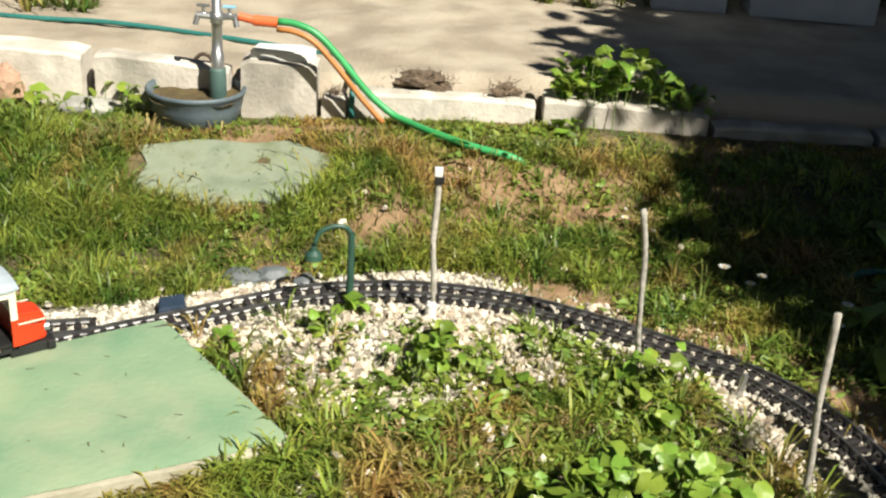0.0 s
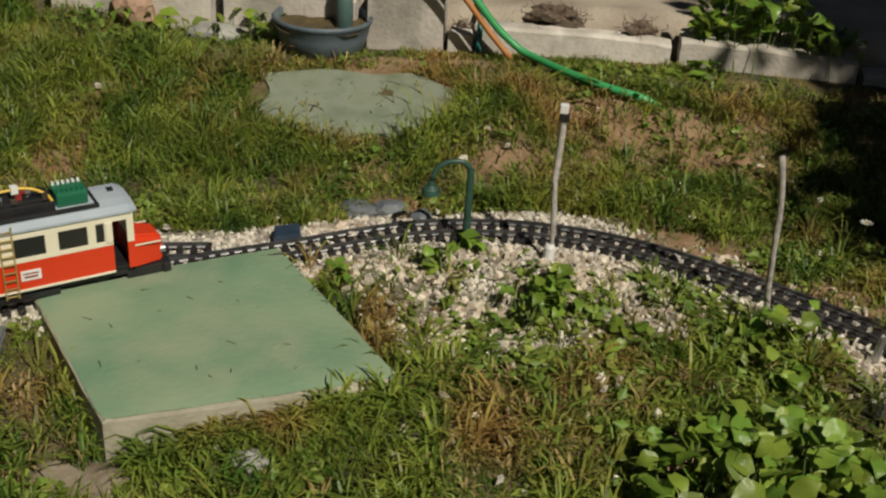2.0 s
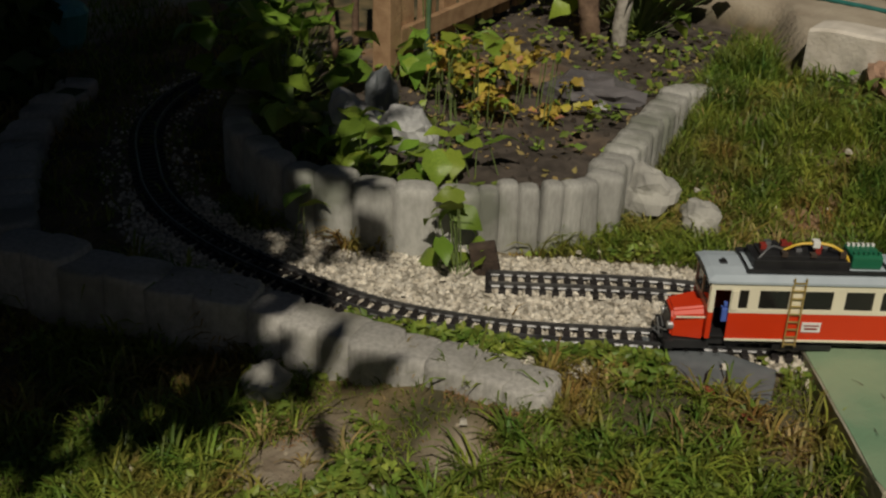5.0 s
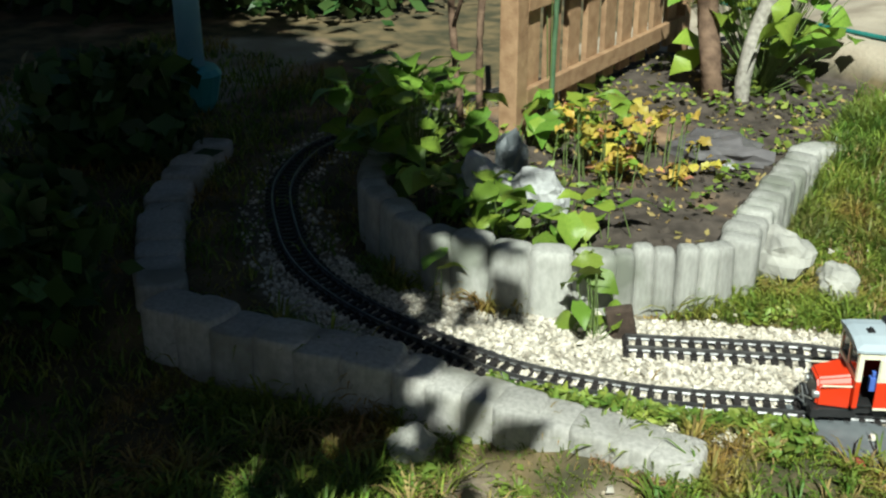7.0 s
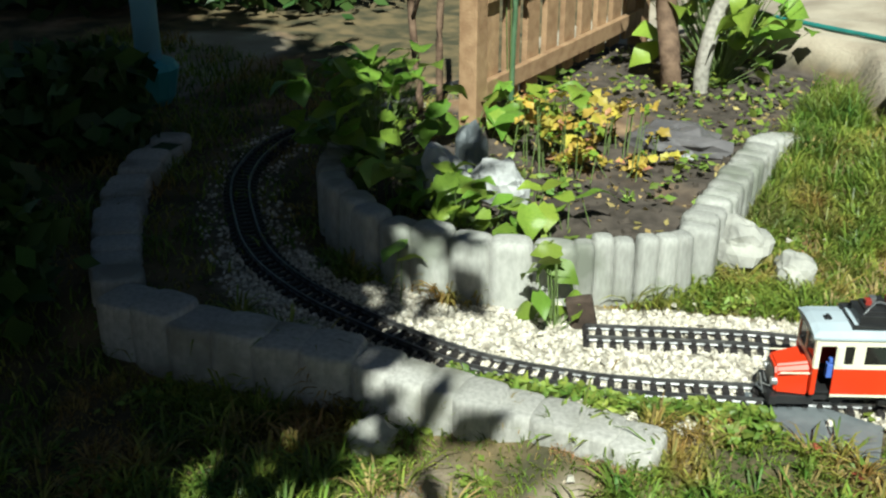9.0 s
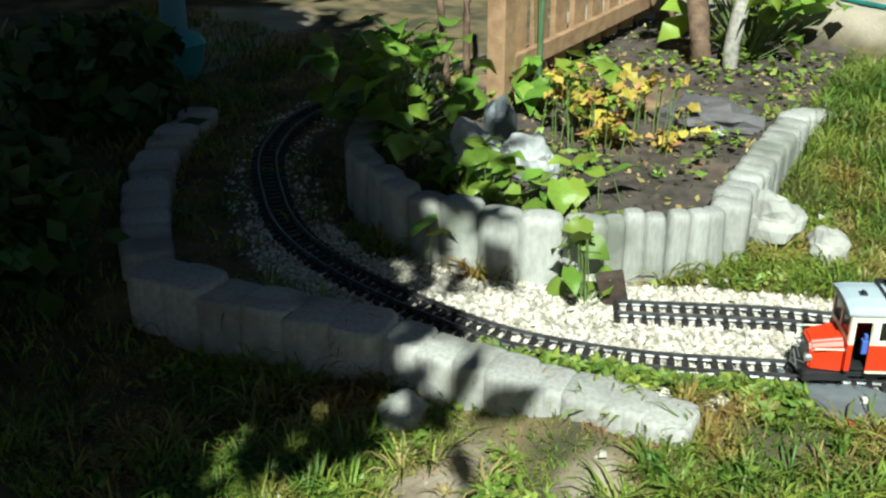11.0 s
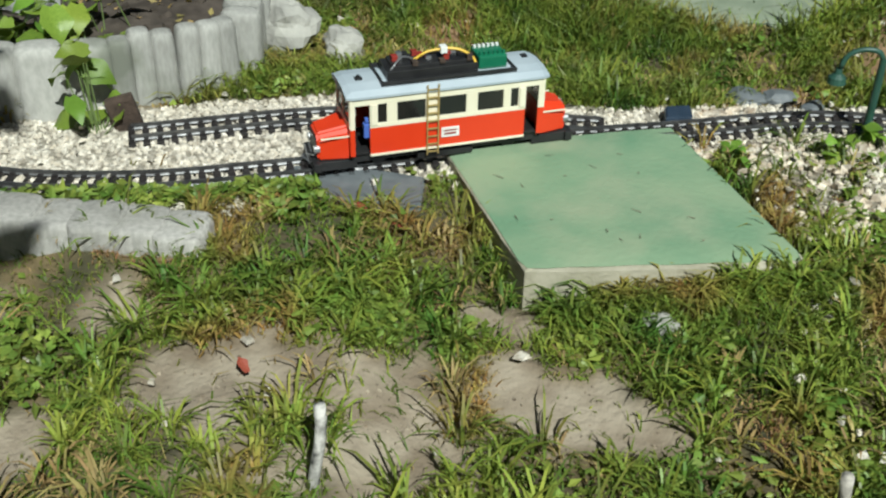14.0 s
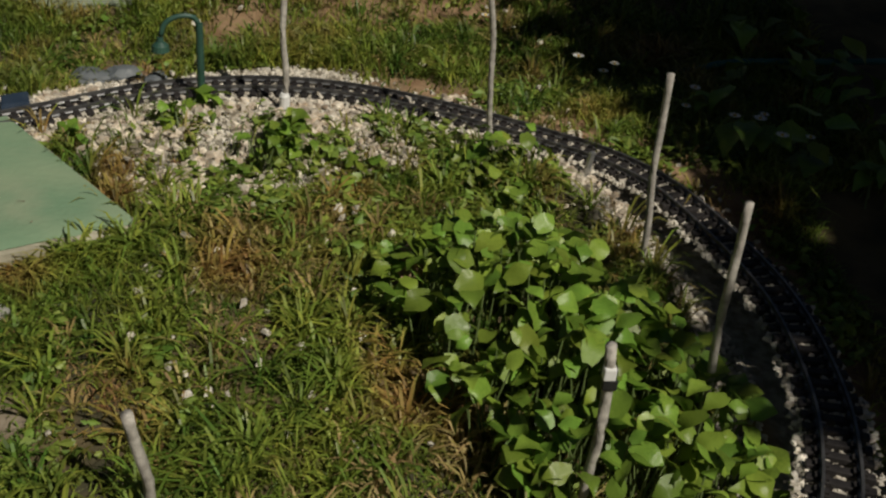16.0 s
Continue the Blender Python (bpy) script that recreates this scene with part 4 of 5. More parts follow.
def blue_post():
    t = empty("washing_post", pose(-3.667, 1.97, gz(-3.667, 1.97)), label="pale blue metal post in a teal collar", category="post")
    part("tube", lathe([(0.045, 0.0), (0.045, 1.6)], 16), BLUE_PAINT, t, smooth=True)
    part("collar", lathe([(0.07, 0.0), (0.09, 0.03), (0.115, 0.13), (0.1, 0.15), (0.05, 0.155)], 14, 0.8), shade("teal_plastic", (0.07, 0.32, 0.36), (0.11, 0.42, 0.46), 0.45, 12), t, "dented teal collar")


blue_post()
single("plastic_bag", rock((0.13, 0.11, 0.045), 14, 3, 0.5), BAG, pose(-1.91, 2.5, 0.085, 0, 0, 30), label="crumpled grey plastic sheet lying on the bed", category="plastic sheet")
single("wood_piece", boxes((-0.029, 0.029, -0.012, 0.012, -0.02, 0.09), bevel=0.006), DARK_WOOD, pose(-1.598, 1.585, -0.045, 6, -12, 35), label="dark rotten wood piece standing by the siding end", category="wood")


def panel_box(x, y, w, label):
    t = empty("storage_chest", pose(x, y, gz(x, y), 0, 0, -6), label=label, category="chest", group="pale chests against the shade")
    part("body", boxes((0, w, 0, 0.25, 0.0, 0.4), bevel=0.01), PALE_PANEL, t)
    part("lid", boxes((-0.01, w + 0.01, -0.01, 0.26, 0.402, 0.43), bevel=0.006), PALE_PANEL, t)


panel_box(0.8, 4.27, 0.29, "pale grey chest standing in deep shade")
panel_box(1.18, 4.24, 0.48, "wide pale grey chest standing in deep shade")

# ---- broad-leaved plants ----


def leaf_mesh(name, material, lobes=0.12, length=1.0, width=0.85, fold=0.18, droop=0.25):
    """A heart-shaped, folded leaf one unit long, with its base at the origin."""
    bm = bmesh.new()
    n = 9
    rows = []
    for k in range(n):
        u = k / (n - 1)
        w = width * 0.5 * (math.sin(math.pi * min(1, u * 0.93 + 0.07)) ** 0.75) * (1 + lobes * math.cos(u * 11)) * (1.12 - 0.45 * u)
        if k == n - 1:
            w = 0.01
        y = length * u - (0.12 * (1 - u) if k == 0 else 0)
        z = 0.12 * math.sin(u * 2.4) - droop * u * u
        rows.append([bm.verts.new((s * w, y - abs(s) * 0.06 * (1 - u), z + fold * w * abs(s) - 0.05 * abs(s) * math.sin(u * 7))) for s in (-1, -0.5, 0, 0.5, 1)])
    for a, b in zip(rows, rows[1:]):
        for k in range(4):
            bm.faces.new((a[k], a[k + 1], b[k + 1], b[k]))
    return mesh_of(name, bm, material, True)


LEAVES = {
    "ivy": [leaf_mesh("leaf", IVY, lb, 1, w, f, d) for lb, w, f, d in ((0.08, 1.05, 0.16, 0.25), (0.12, 1.0, 0.34, 0.4), (0.05, 0.9, -0.12, 0.15))],
    "lime": [leaf_mesh("leaf", LIME, lb, 1, w, f, d) for lb, w, f, d in ((0.06, 0.7, 0.2, 0.25), (0.1, 0.85, 0.1, 0.4))],
    "yellow": [leaf_mesh("leaf", YELLOW, 0.25, 1, 0.9, 0.2, 0.2)],
    "pink": [leaf_mesh("leaf", PINKLEAF, 0.2, 1, 0.7, 0.3, 0.2)],
}


STEM_MESH = mesh_of("stem", rods([(0, 0, 0), (0, 0, 1), 0.0018, 0.0012, 5]), STEM)


def plant(name, label, spots, kinds, size, tilt=(5, 45), stem_from=None, group="", seed=1, stems=1.0):
    """Leaves on thin stems; spots: x, y, height above the foot, in world metres."""
    rnd = random.Random(seed)
    cx, cy = sum(s[0] for s in spots) / len(spots), sum(s[1] for s in spots) / len(spots)
    base = Vector((cx, cy, gz(cx, cy)))
    t = empty(name, Matrix.Translation(base), label=label, category="plant", group=group)
    for x, y, z in spots:
        me = rnd.choice(LEAVES[rnd.choice(kinds)])
        s = rnd.uniform(*size)
        yaw = rnd.uniform(0, 360)
        m = pose(x - base.x, y - base.y, z - base.z, rnd.uniform(-tilt[1], tilt[1]) * 0.6 - 8, rnd.uniform(-tilt[1], tilt[1]) * 0.6, yaw)
        child("leaf", me, t, m @ Matrix.Diagonal((s, s, s, 1)))
        if rnd.random() > stems:
            continue
        fx, fy = (x + rnd.uniform(-0.03, 0.03), y + rnd.uniform(-0.03, 0.03)) if stem_from is None else (stem_from[0] + rnd.uniform(-0.012, 0.012), stem_from[1] + rnd.uniform(-0.012, 0.012))
        a, b = Vector((fx - base.x, fy - base.y, gz(fx, fy) - base.z - 0.01)), Vector((x - base.x, y - base.y, z - base.z))
        child("stem", STEM_MESH, t, Matrix.Translation(a) @ (b - a).to_track_quat("Z", "Y").to_matrix().to_4x4() @ Matrix.Diagonal((1, 1, (b - a).length, 1)))
    return t


def leaf_clump(count, rnd):
    """Heads of the leaves of the broad-leaved clump, on a slanting oval."""
    spots = []
    while len(spots) < count:
        x, y = rnd.uniform(0.12, 0.75), rnd.uniform(0.72, 1.65)
        u, v = (x - 0.43) * 0.87 + (y - 1.22) * 0.5, -(x - 0.43) * 0.5 + (y - 1.22) * 0.87
        d = math.hypot(u / 0.2, v / 0.4)
        if d < 1 + 0.12 * math.sin(7 * math.atan2(v, u)):
            spots.append((x, y, gz(x, y) + (0.06 + 0.09 * (1 - d * d)) * rnd.uniform(0.6, 1.15) + 0.02))
    return spots


rnd = random.Random(3)
spots = leaf_clump(330, rnd) + leaf_clump(290, random.Random(33))
plant("broad_leaf_plant", "dense clump of broad green leaves beside dry grass", spots, ["ivy", "ivy", "lime"], (0.02, 0.048), (5, 76), seed=4, stems=0.6)
spots = []
for k in range(180):
    x = rnd.uniform(0.31, 0.76)
    u = (x - 0.31) / 0.43
    spots.append((x, 3.08 + rnd.uniform(-0.045, 0.12), 0.195 + rnd.uniform(0.0, 0.12) * math.sin(math.pi * min(1, 0.15 + 0.8 * u)) + rnd.uniform(-0.03, 0.02)))
plant("kerb_creeper", "leafy green creeper hanging over the kerb stones", spots, ["lime", "ivy"], (0.03, 0.056), (10, 70), seed=5, stems=0.5)
spots = [(0.33 + rnd.uniform(-0.05, 0.05), 2.95 + rnd.uniform(-0.03, 0.03), 0.11 + rnd.uniform(0, 0.06)) for k in range(9)]
plant("kerb_seedling", "few round pale leaves at the kerb foot", spots, ["lime"], (0.04, 0.06), seed=6)
spots = [(-1.645 + rnd.uniform(-0.06, 0.045), 1.54 + rnd.uniform(-0.05, 0.04), -0.015 + h) for h in (0.02, 0.0, 0.05, 0.07, 0.09, 0.11, 0.13, 0.15, 0.16, 0.17, 0.03, 0.12, 0.14, 0.01)]
plant("young_shrub", "upright young shrub with large yellow-green leaves", spots, ["lime"], (0.05, 0.075), (10, 70), (-1.645, 1.54), seed=7)
spots = []
for k in range(32):
    cx, cy, cz = -2.0 + rnd.uniform(-0.17, 0.17), 2.24 + rnd.uniform(-0.19, 0.16), 0.085 + rnd.random() ** 1.3 * 0.19
    spots += [(cx + rnd.gauss(0, 0.016), cy + rnd.gauss(0, 0.016), cz + rnd.gauss(0, 0.008)) for j in range(rnd.randint(7, 13))]
plant("golden_perennial", "flowering perennial with small yellow and rusty leaves", spots, ["yellow", "yellow", "yellow", "yellow", "pink", "lime"], (0.017, 0.036), (10, 70), seed=8, stems=0.16)
spots = [(-1.82 + rnd.uniform(-0.05, 0.05), 1.8 + rnd.uniform(-0.05, 0.06), 0.115 + rnd.uniform(0, 0.05)) for k in range(8)]
plant("bed_seedling", "pair of big light green leaves on the bed edge", spots, ["lime"], (0.055, 0.085), seed=9)
spots = []
for k in range(60):
    a = rnd.random()
    spots.append((-1.86 - 0.42 * a + rnd.uniform(-0.05, 0.05), 1.645 + 0.02 * a + rnd.uniform(-0.06, 0.06), 0.095 + rnd.uniform(0.0, 0.09)))
spots += [(-2.0, 1.44, 0.1), (-1.99, 1.43, 0.06)]
plant("trailing_bed_plant", "trailing green leaves over the palisade tops", spots, ["lime", "ivy"], (0.04, 0.08), (10, 60), seed=10)
spots = [(-2.28 + rnd.uniform(-0.14, 0.15), 2.34 + rnd.uniform(-0.15, 0.15), 0.09 + rnd.uniform(0.0, 0.13)) for k in range(34)]
plant("fence_vine", "broad green leaves at the fence foot", spots, ["ivy", "lime"], (0.06, 0.1), (10, 60), seed=11)
spots = [(-2.47 + rnd.uniform(-0.16, 0.12), 1.84 + rnd.uniform(-0.17, 0.2), 0.09 + rnd.uniform(0.0, 0.26)) for k in range(110)]
plant("shaded_shrub", "dark leafy shrub in the shade beside the fence", spots, ["ivy"], (0.05, 0.095), (10, 60), (-2.48, 1.86), seed=12)
spots = [(-2.15 + rnd.uniform(-0.26, 0.22), 3.25 + rnd.uniform(-0.25, 0.25), 0.1 + rnd.uniform(0.0, 0.6)) for k in range(150)]
plant("grape_vine", "large bright green leaves climbing round a brown vine trunk", spots, ["lime", "ivy"], (0.06, 0.11), (10, 70), (-2.12, 3.15), seed=13)
single("vine_trunk", tube([(-2.2, 2.99, 0.02), (-2.21, 2.97, 0.17), (-2.26, 3.01, 0.32), (-2.27, 2.99, 0.52), (-2.32, 3.03, 0.87)], 0.035, 0.03, 10), BARK, label="twisted reddish brown vine trunk in the bed", category="trunk", smooth=True)
single("vine_trunk", tube([(-2.13, 3.05, 0.02), (-2.12, 3.03, 0.17), (-2.09, 3.07, 0.37), (-1.97, 3.13, 0.67)], 0.026, 0.03, 10), POLE_WOOD, label="pale grey leaning vine trunk in the bed", category="trunk", smooth=True)
for x, y, lean in ((-2.713, 2.307, -0.1), (-2.721, 2.407, 0.0)):
    bm = tube([(x, y, 0.05), (x + lean * 0.3, y, 0.3), (x + lean * 0.7, y + 0.02, 0.55), (x + lean, y, 0.95)], 0.012, 0.05, 7)
    if lean:
        rod(bm, (x + lean * 0.35, y, 0.33), (x + 0.06, y + 0.02, 0.62), 0.008, 0.004, 6)
        rod(bm, (x + lean * 0.6, y + 0.01, 0.48), (x - 0.14, y - 0.03, 0.6), 0.006, 0.003, 6)
    single("bare_stem", bm, BARK, label="branching bare shrub stem beside the fence" if lean else "thin bare shrub stem beside the fence", category="stem", smooth=True)
single("garden_cane", tube([(-2.446, 2.425, 0.02), (-2.442, 2.425, 0.3), (-2.4360000000000004, 2.4349999999999996, 0.62)], 0.009, 0.04, 7), shade("green_cane", (0.06, 0.12, 0.06), (0.1, 0.17, 0.09), 0.5, 30), label="green plastic garden cane in front of the fence", category="cane", smooth=True)
spots = [(-2.446 + rnd.uniform(-0.05, 0.05), 2.425 + rnd.uniform(-0.05, 0.03), 0.5 + rnd.uniform(0, 0.13)) for k in range(10)]
plant("climbing_bean", "few dark leaves climbing the green cane", spots, ["ivy"], (0.05, 0.08), (10, 70), (-2.446, 2.425), seed=19, stems=0.3)
spots = [(-1.08 + rnd.uniform(-0.35, 0.2), 2.93 + rnd.uniform(-0.12, 0.1), 0.1 + rnd.uniform(0, 0.07)) for k in range(70)]
plant("kerb_weeds", "low yellow-green weeds below the kerb", spots, ["lime"], (0.025, 0.05), seed=14)
spots = [(-0.86 + rnd.uniform(-0.05, 0.04), 2.98 + rnd.uniform(-0.05, 0.05), 0.1 + rnd.uniform(0, 0.07)) for k in range(12)]
plant("basin_weeds", "few pale leaves beside the basin", spots, ["lime"], (0.03, 0.05), seed=15)
spots = [(-0.2 + rnd.uniform(-0.03, 0.03), 2.06 + rnd.uniform(-0.03, 0.015), gz(-0.2, 2.05) + rnd.uniform(0.01, 0.045)) for k in range(9)]
plant("gravel_weed", "small yellow-green weed at the lamp foot", spots, ["lime"], (0.03, 0.045), seed=16)
for k, (wx, wy, wr, wh, wn) in enumerate([(-0.04, 1.86, 0.05, 0.085, 46), (0.0, 1.93, 0.03, 0.06, 18), (0.41, 1.82, 0.05, 0.08, 26), (0.43, 1.71, 0.06, 0.07, 28), (-0.25, 1.97, 0.035, 0.05, 20), (0.13, 1.8, 0.035, 0.045, 16), (-0.43, 1.91, 0.025, 0.04, 12)]):
    spots = [(wx + rnd.gauss(0, wr * 0.55), wy + rnd.gauss(0, wr * 0.55), gz(wx, wy) + rnd.uniform(0.15, 1.0) * wh) for j in range(wn)]
    plant("gravel_weed", "bushy green weed growing through the gravel" if wn > 25 else "low green weed growing through the gravel", spots, ["ivy", "ivy", "lime"], (0.018, 0.034), (10, 65), seed=40 + k, group="weeds in the gravel")
spots = [(x + rnd.uniform(-0.02, 0.02), y + rnd.uniform(-0.02, 0.02), gz(x, y) + rnd.uniform(0.03, 0.09)) for x, y in [(rnd.uniform(0.9, 1.5), rnd.uniform(1.5, 2.5)) for k in range(26)] for j in range(4)]
plant("shade_weeds", "broad weeds growing in the deep shade", spots, ["ivy", "lime"], (0.04, 0.08), seed=17)
spots = [(-1.84 + rnd.uniform(-0.03, 0.03), 0.385 + rnd.uniform(-0.03, 0.03), -0.05 + rnd.uniform(0, 0.05)) for k in range(5)]
plant("dock_plant", "few broad pale leaves in shaded grass", spots, ["lime"], (0.06, 0.085), seed=18)


def daisy(x, y, z, s):
    t = empty("daisy", pose(x, y, gz(x, y)), label="small white daisy flower in the shaded grass", category="flower", group="daisies")
    h = z - gz(x, y)
    part("stem", rods([(0, 0, -0.01), (0, 0, h), 0.0013, 0.001, 5]), STEM, t)
    bm = bmesh.new()
    for k in range(9):
        a = 2 * math.pi * k / 9
        d, e = Vector((math.cos(a), math.sin(a), 0.15)), Vector((-math.sin(a), math.cos(a), 0)) * 0.28
        bm.faces.new([bm.verts.new(Vector((0, 0, h)) + s * v) for v in (d * 0.12, d * 0.6 + e, d, d * 0.6 - e)])
    part("petals", bm, PETAL, t, "white petals")
    part("centre", rods([(0, 0, h - 0.001), (0, 0, h + 0.003), 0.004, 0.003, 8]), YELLOW_WIRE, t)


for x, y, z, s in [(0.616, 2.177, 0.09, 0.015), (0.662, 2.121, 0.08, 0.013), (0.69, 2.14, 0.09, 0.013), (0.84, 2.025, 0.09, 0.014), (0.923, 1.857, 0.1, 0.016), (0.942, 1.782, 0.1, 0.015), (0.873, 1.866, 0.1, 0.014), (0.95, 1.9, 0.09, 0.012), (0.8, 1.95, 0.08, 0.012), (1.02, 1.82, 0.08, 0.012), (0.45, 2.5, 0.06, 0.012)]:
    daisy(x, y, z, s)
FALLEN = leaf_mesh("fallen_leaf", REDLEAF, 0.2, 1, 0.7, 0.3, -0.2)
for x, y, a in [(-1.013, 1.444, 70), (-0.928, 1.425, 110), (-1.029, 1.036, 60), (-0.27, 1.33, 200)]:
    tagged(new("fallen_leaf", FALLEN), "curled dry red leaf lying on the grass", "leaf", group="fallen red leaves").matrix_basis = pose(x, y, gz(x, y) + 0.022, 12, 10, a) @ Matrix.Diagonal((0.027, 0.027, 0.02, 1))

# ---- trees out of the picture that throw the shade ----


def tree(name, x, y, crown, spread, n, leaf, seed, label):
    """Trunk with limbs and a crown of many single leaves grouped in clumps."""
    g = np.random.default_rng(seed)
    t = empty(name, pose(x, y, gz(x, y)), label=label, category="tree")
    c = Vector((crown[0] - x, crown[1] - y, crown[2]))
    bm = tube([(0, 0, -0.1), (0.05, 0.03, 0.8), (c.x * 0.5, c.y * 0.5, 1.7), (c.x * 0.8, c.y * 0.8, c.z * 0.9)], 0.09, 0.1, 10)
    clumps = []
    for k in range(90):
        a, r = g.uniform(0, 2 * math.pi), math.sqrt(g.uniform(0, 1))
        q = Vector((c.x + spread[0] * r * math.cos(a), c.y + spread[1] * r * math.sin(a), c.z + spread[2] * g.uniform(-0.6, 1) * math.sqrt(max(0.05, 1 - r * r))))
        clumps.append(q)
        if k % 7 == 0:
            rod(bm, (c.x * 0.7, c.y * 0.7, c.z * 0.8), q, 0.03, 0.008, 6)
    part("trunk", bm, BARK, t, "brown trunk and limbs")
    ce = np.array([tuple(q) for q in clumps])[g.integers(0, len(clumps), n)]
    pos = ce + g.normal(0, 0.17, (n, 3)) * (1, 1, 0.7)
    u = g.normal(0, 1, (n, 3)) * (1, 1, 0.5)
    u /= np.linalg.norm(u, axis=1)[:, None]
    v = np.cross(u, g.normal(0, 1, (n, 3)))
    v /= np.linalg.norm(v, axis=1)[:, None]
    s = leaf * g.uniform(0.6, 1.2, (n, 1))
    verts = np.stack([pos - u * s, pos + v * s * 0.55, pos + u * s, pos - v * s * 0.55], 1).reshape(-1, 3)
    faces = np.arange(4 * n).reshape(-1, 4)
    me = bpy.data.meshes.new("crown")
    me.from_pydata(verts.tolist(), [], faces.tolist())
    me.materials.append(CROWN)
    ob = new("crown", me)
    ob.parent = t
    tagged(ob, "dense green foliage")
    return t


# shade on the ground lies SUN_RUN metres away from a crown for each metre of its height
RUN = (SUN.x / SUN.z, SUN.y / SUN.z)


def shade_tree(name, sx, sy, h, spread, n, leaf, seed, trunk, label):
    tree(name, trunk[0], trunk[1], (sx + RUN[0] * h, sy + RUN[1] * h, h), spread, n, leaf, seed, label)


shade_tree("fruit_tree", -3.085, 1.27, 2.6, (1.08, 0.85, 0.45), 13000, 0.085, 21, (-3.6, -2.2), "leafy fruit tree whose crown shades the track loop")
shade_tree("fruit_tree", -5.0, 1.55, 2.7, (1.2, 1.05, 0.45), 10000, 0.095, 23, (-4.9, -0.9), "leafy fruit tree whose crown shades the far path")
shade_tree("fruit_tree", -5.2, 0.3, 2.7, (1.4, 1.3, 0.45), 10000, 0.095, 24, (-5.6, -2.9), "leafy fruit tree beyond the shaded corner")
shade_tree("fruit_tree", -3.75, 1.85, 2.8, (0.85, 0.7, 0.4), 8000, 0.085, 26, (-4.0, -1.6), "leafy young fruit tree over the loop")
shade_tree("fruit_tree", -2.78, 0.31, 2.4, (0.75, 0.4, 0.35), 3400, 0.075, 28, (-3.0, -2.4), "thin fruit tree with gaps in its crown")
# added high crown, never in view: holds sky light off the shaded corner
shade_tree("unseen_tall_tree", -4.4, 1.2, 4.2, (1.5, 1.4, 0.5), 13000, 0.12, 29, (-5.2, -3.4), "unseen tall tree added to darken the shaded corner")
shade_tree("fruit_tree", 2.11, 1.4, 2.6, (1.2, 1.15, 0.45), 13000, 0.085, 22, (4.2, -1.2), "leafy fruit tree whose crown shades the lawn edge")
shade_tree("fruit_tree", 1.72, 2.45, 2.5, (0.95, 0.8, 0.4), 11000, 0.08, 27, (3.9, 0.2), "leafy young fruit tree over the lawn edge")
shade_tree("fruit_tree", 1.95, 3.65, 2.7, (1.3, 1.2, 0.45), 13000, 0.09, 25, (4.6, 1.6), "leafy fruit tree whose crown shades the path")


def hedge(name, x0, y0, x1, y1, h, deep, n, seed, label):
    g = np.random.default_rng(seed)
    f = g.uniform(0, 1, n)
    px = x0 + (x1 - x0) * f + g.normal(0, deep * 0.4, n)
    py = y0 + (y1 - y0) * f + g.normal(0, deep * 0.4, n)
    pos = np.stack([px, py, g.uniform(0, h, n) * (0.85 + 0.15 * np.sin(f * 40))], 1)
    u = g.normal(0, 1, (n, 3))
    u /= np.linalg.norm(u, axis=1)[:, None]
    v = np.cross(u, g.normal(0, 1, (n, 3)))
    v /= np.linalg.norm(v, axis=1)[:, None]
    s = g.uniform(0.03, 0.06, (n, 1))
    verts = np.stack([pos - u * s, pos + v * s * 0.6, pos + u * s, pos - v * s * 0.6], 1).reshape(-1, 3)
    me = bpy.data.meshes.new(name)
    me.from_pydata(verts.tolist(), [], np.arange(4 * n).reshape(-1, 4).tolist())
    me.materials.append(CROWN)
    tagged(new(name, me), label, "hedge", kind="stuff")


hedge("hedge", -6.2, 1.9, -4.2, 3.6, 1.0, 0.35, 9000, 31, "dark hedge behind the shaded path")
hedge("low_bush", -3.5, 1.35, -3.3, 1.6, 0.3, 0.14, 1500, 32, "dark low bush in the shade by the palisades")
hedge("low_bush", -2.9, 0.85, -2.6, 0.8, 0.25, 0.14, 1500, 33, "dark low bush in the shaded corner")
hedge("hedge", 0.35, 4.75, 2.8, 4.75, 0.8, 0.2, 5000, 34, "dark hedge behind the chests")

# ---- gravel, grass and weeds (too many to count) ----


def scatter(name, material, pos, make, label, category):
    verts, faces = make(pos)
    me = bpy.data.meshes.new(name)
    me.from_pydata(verts.tolist(), [], faces.tolist())
    me.materials.append(material)
    return tagged(new(name, me), label, category, kind="stuff")


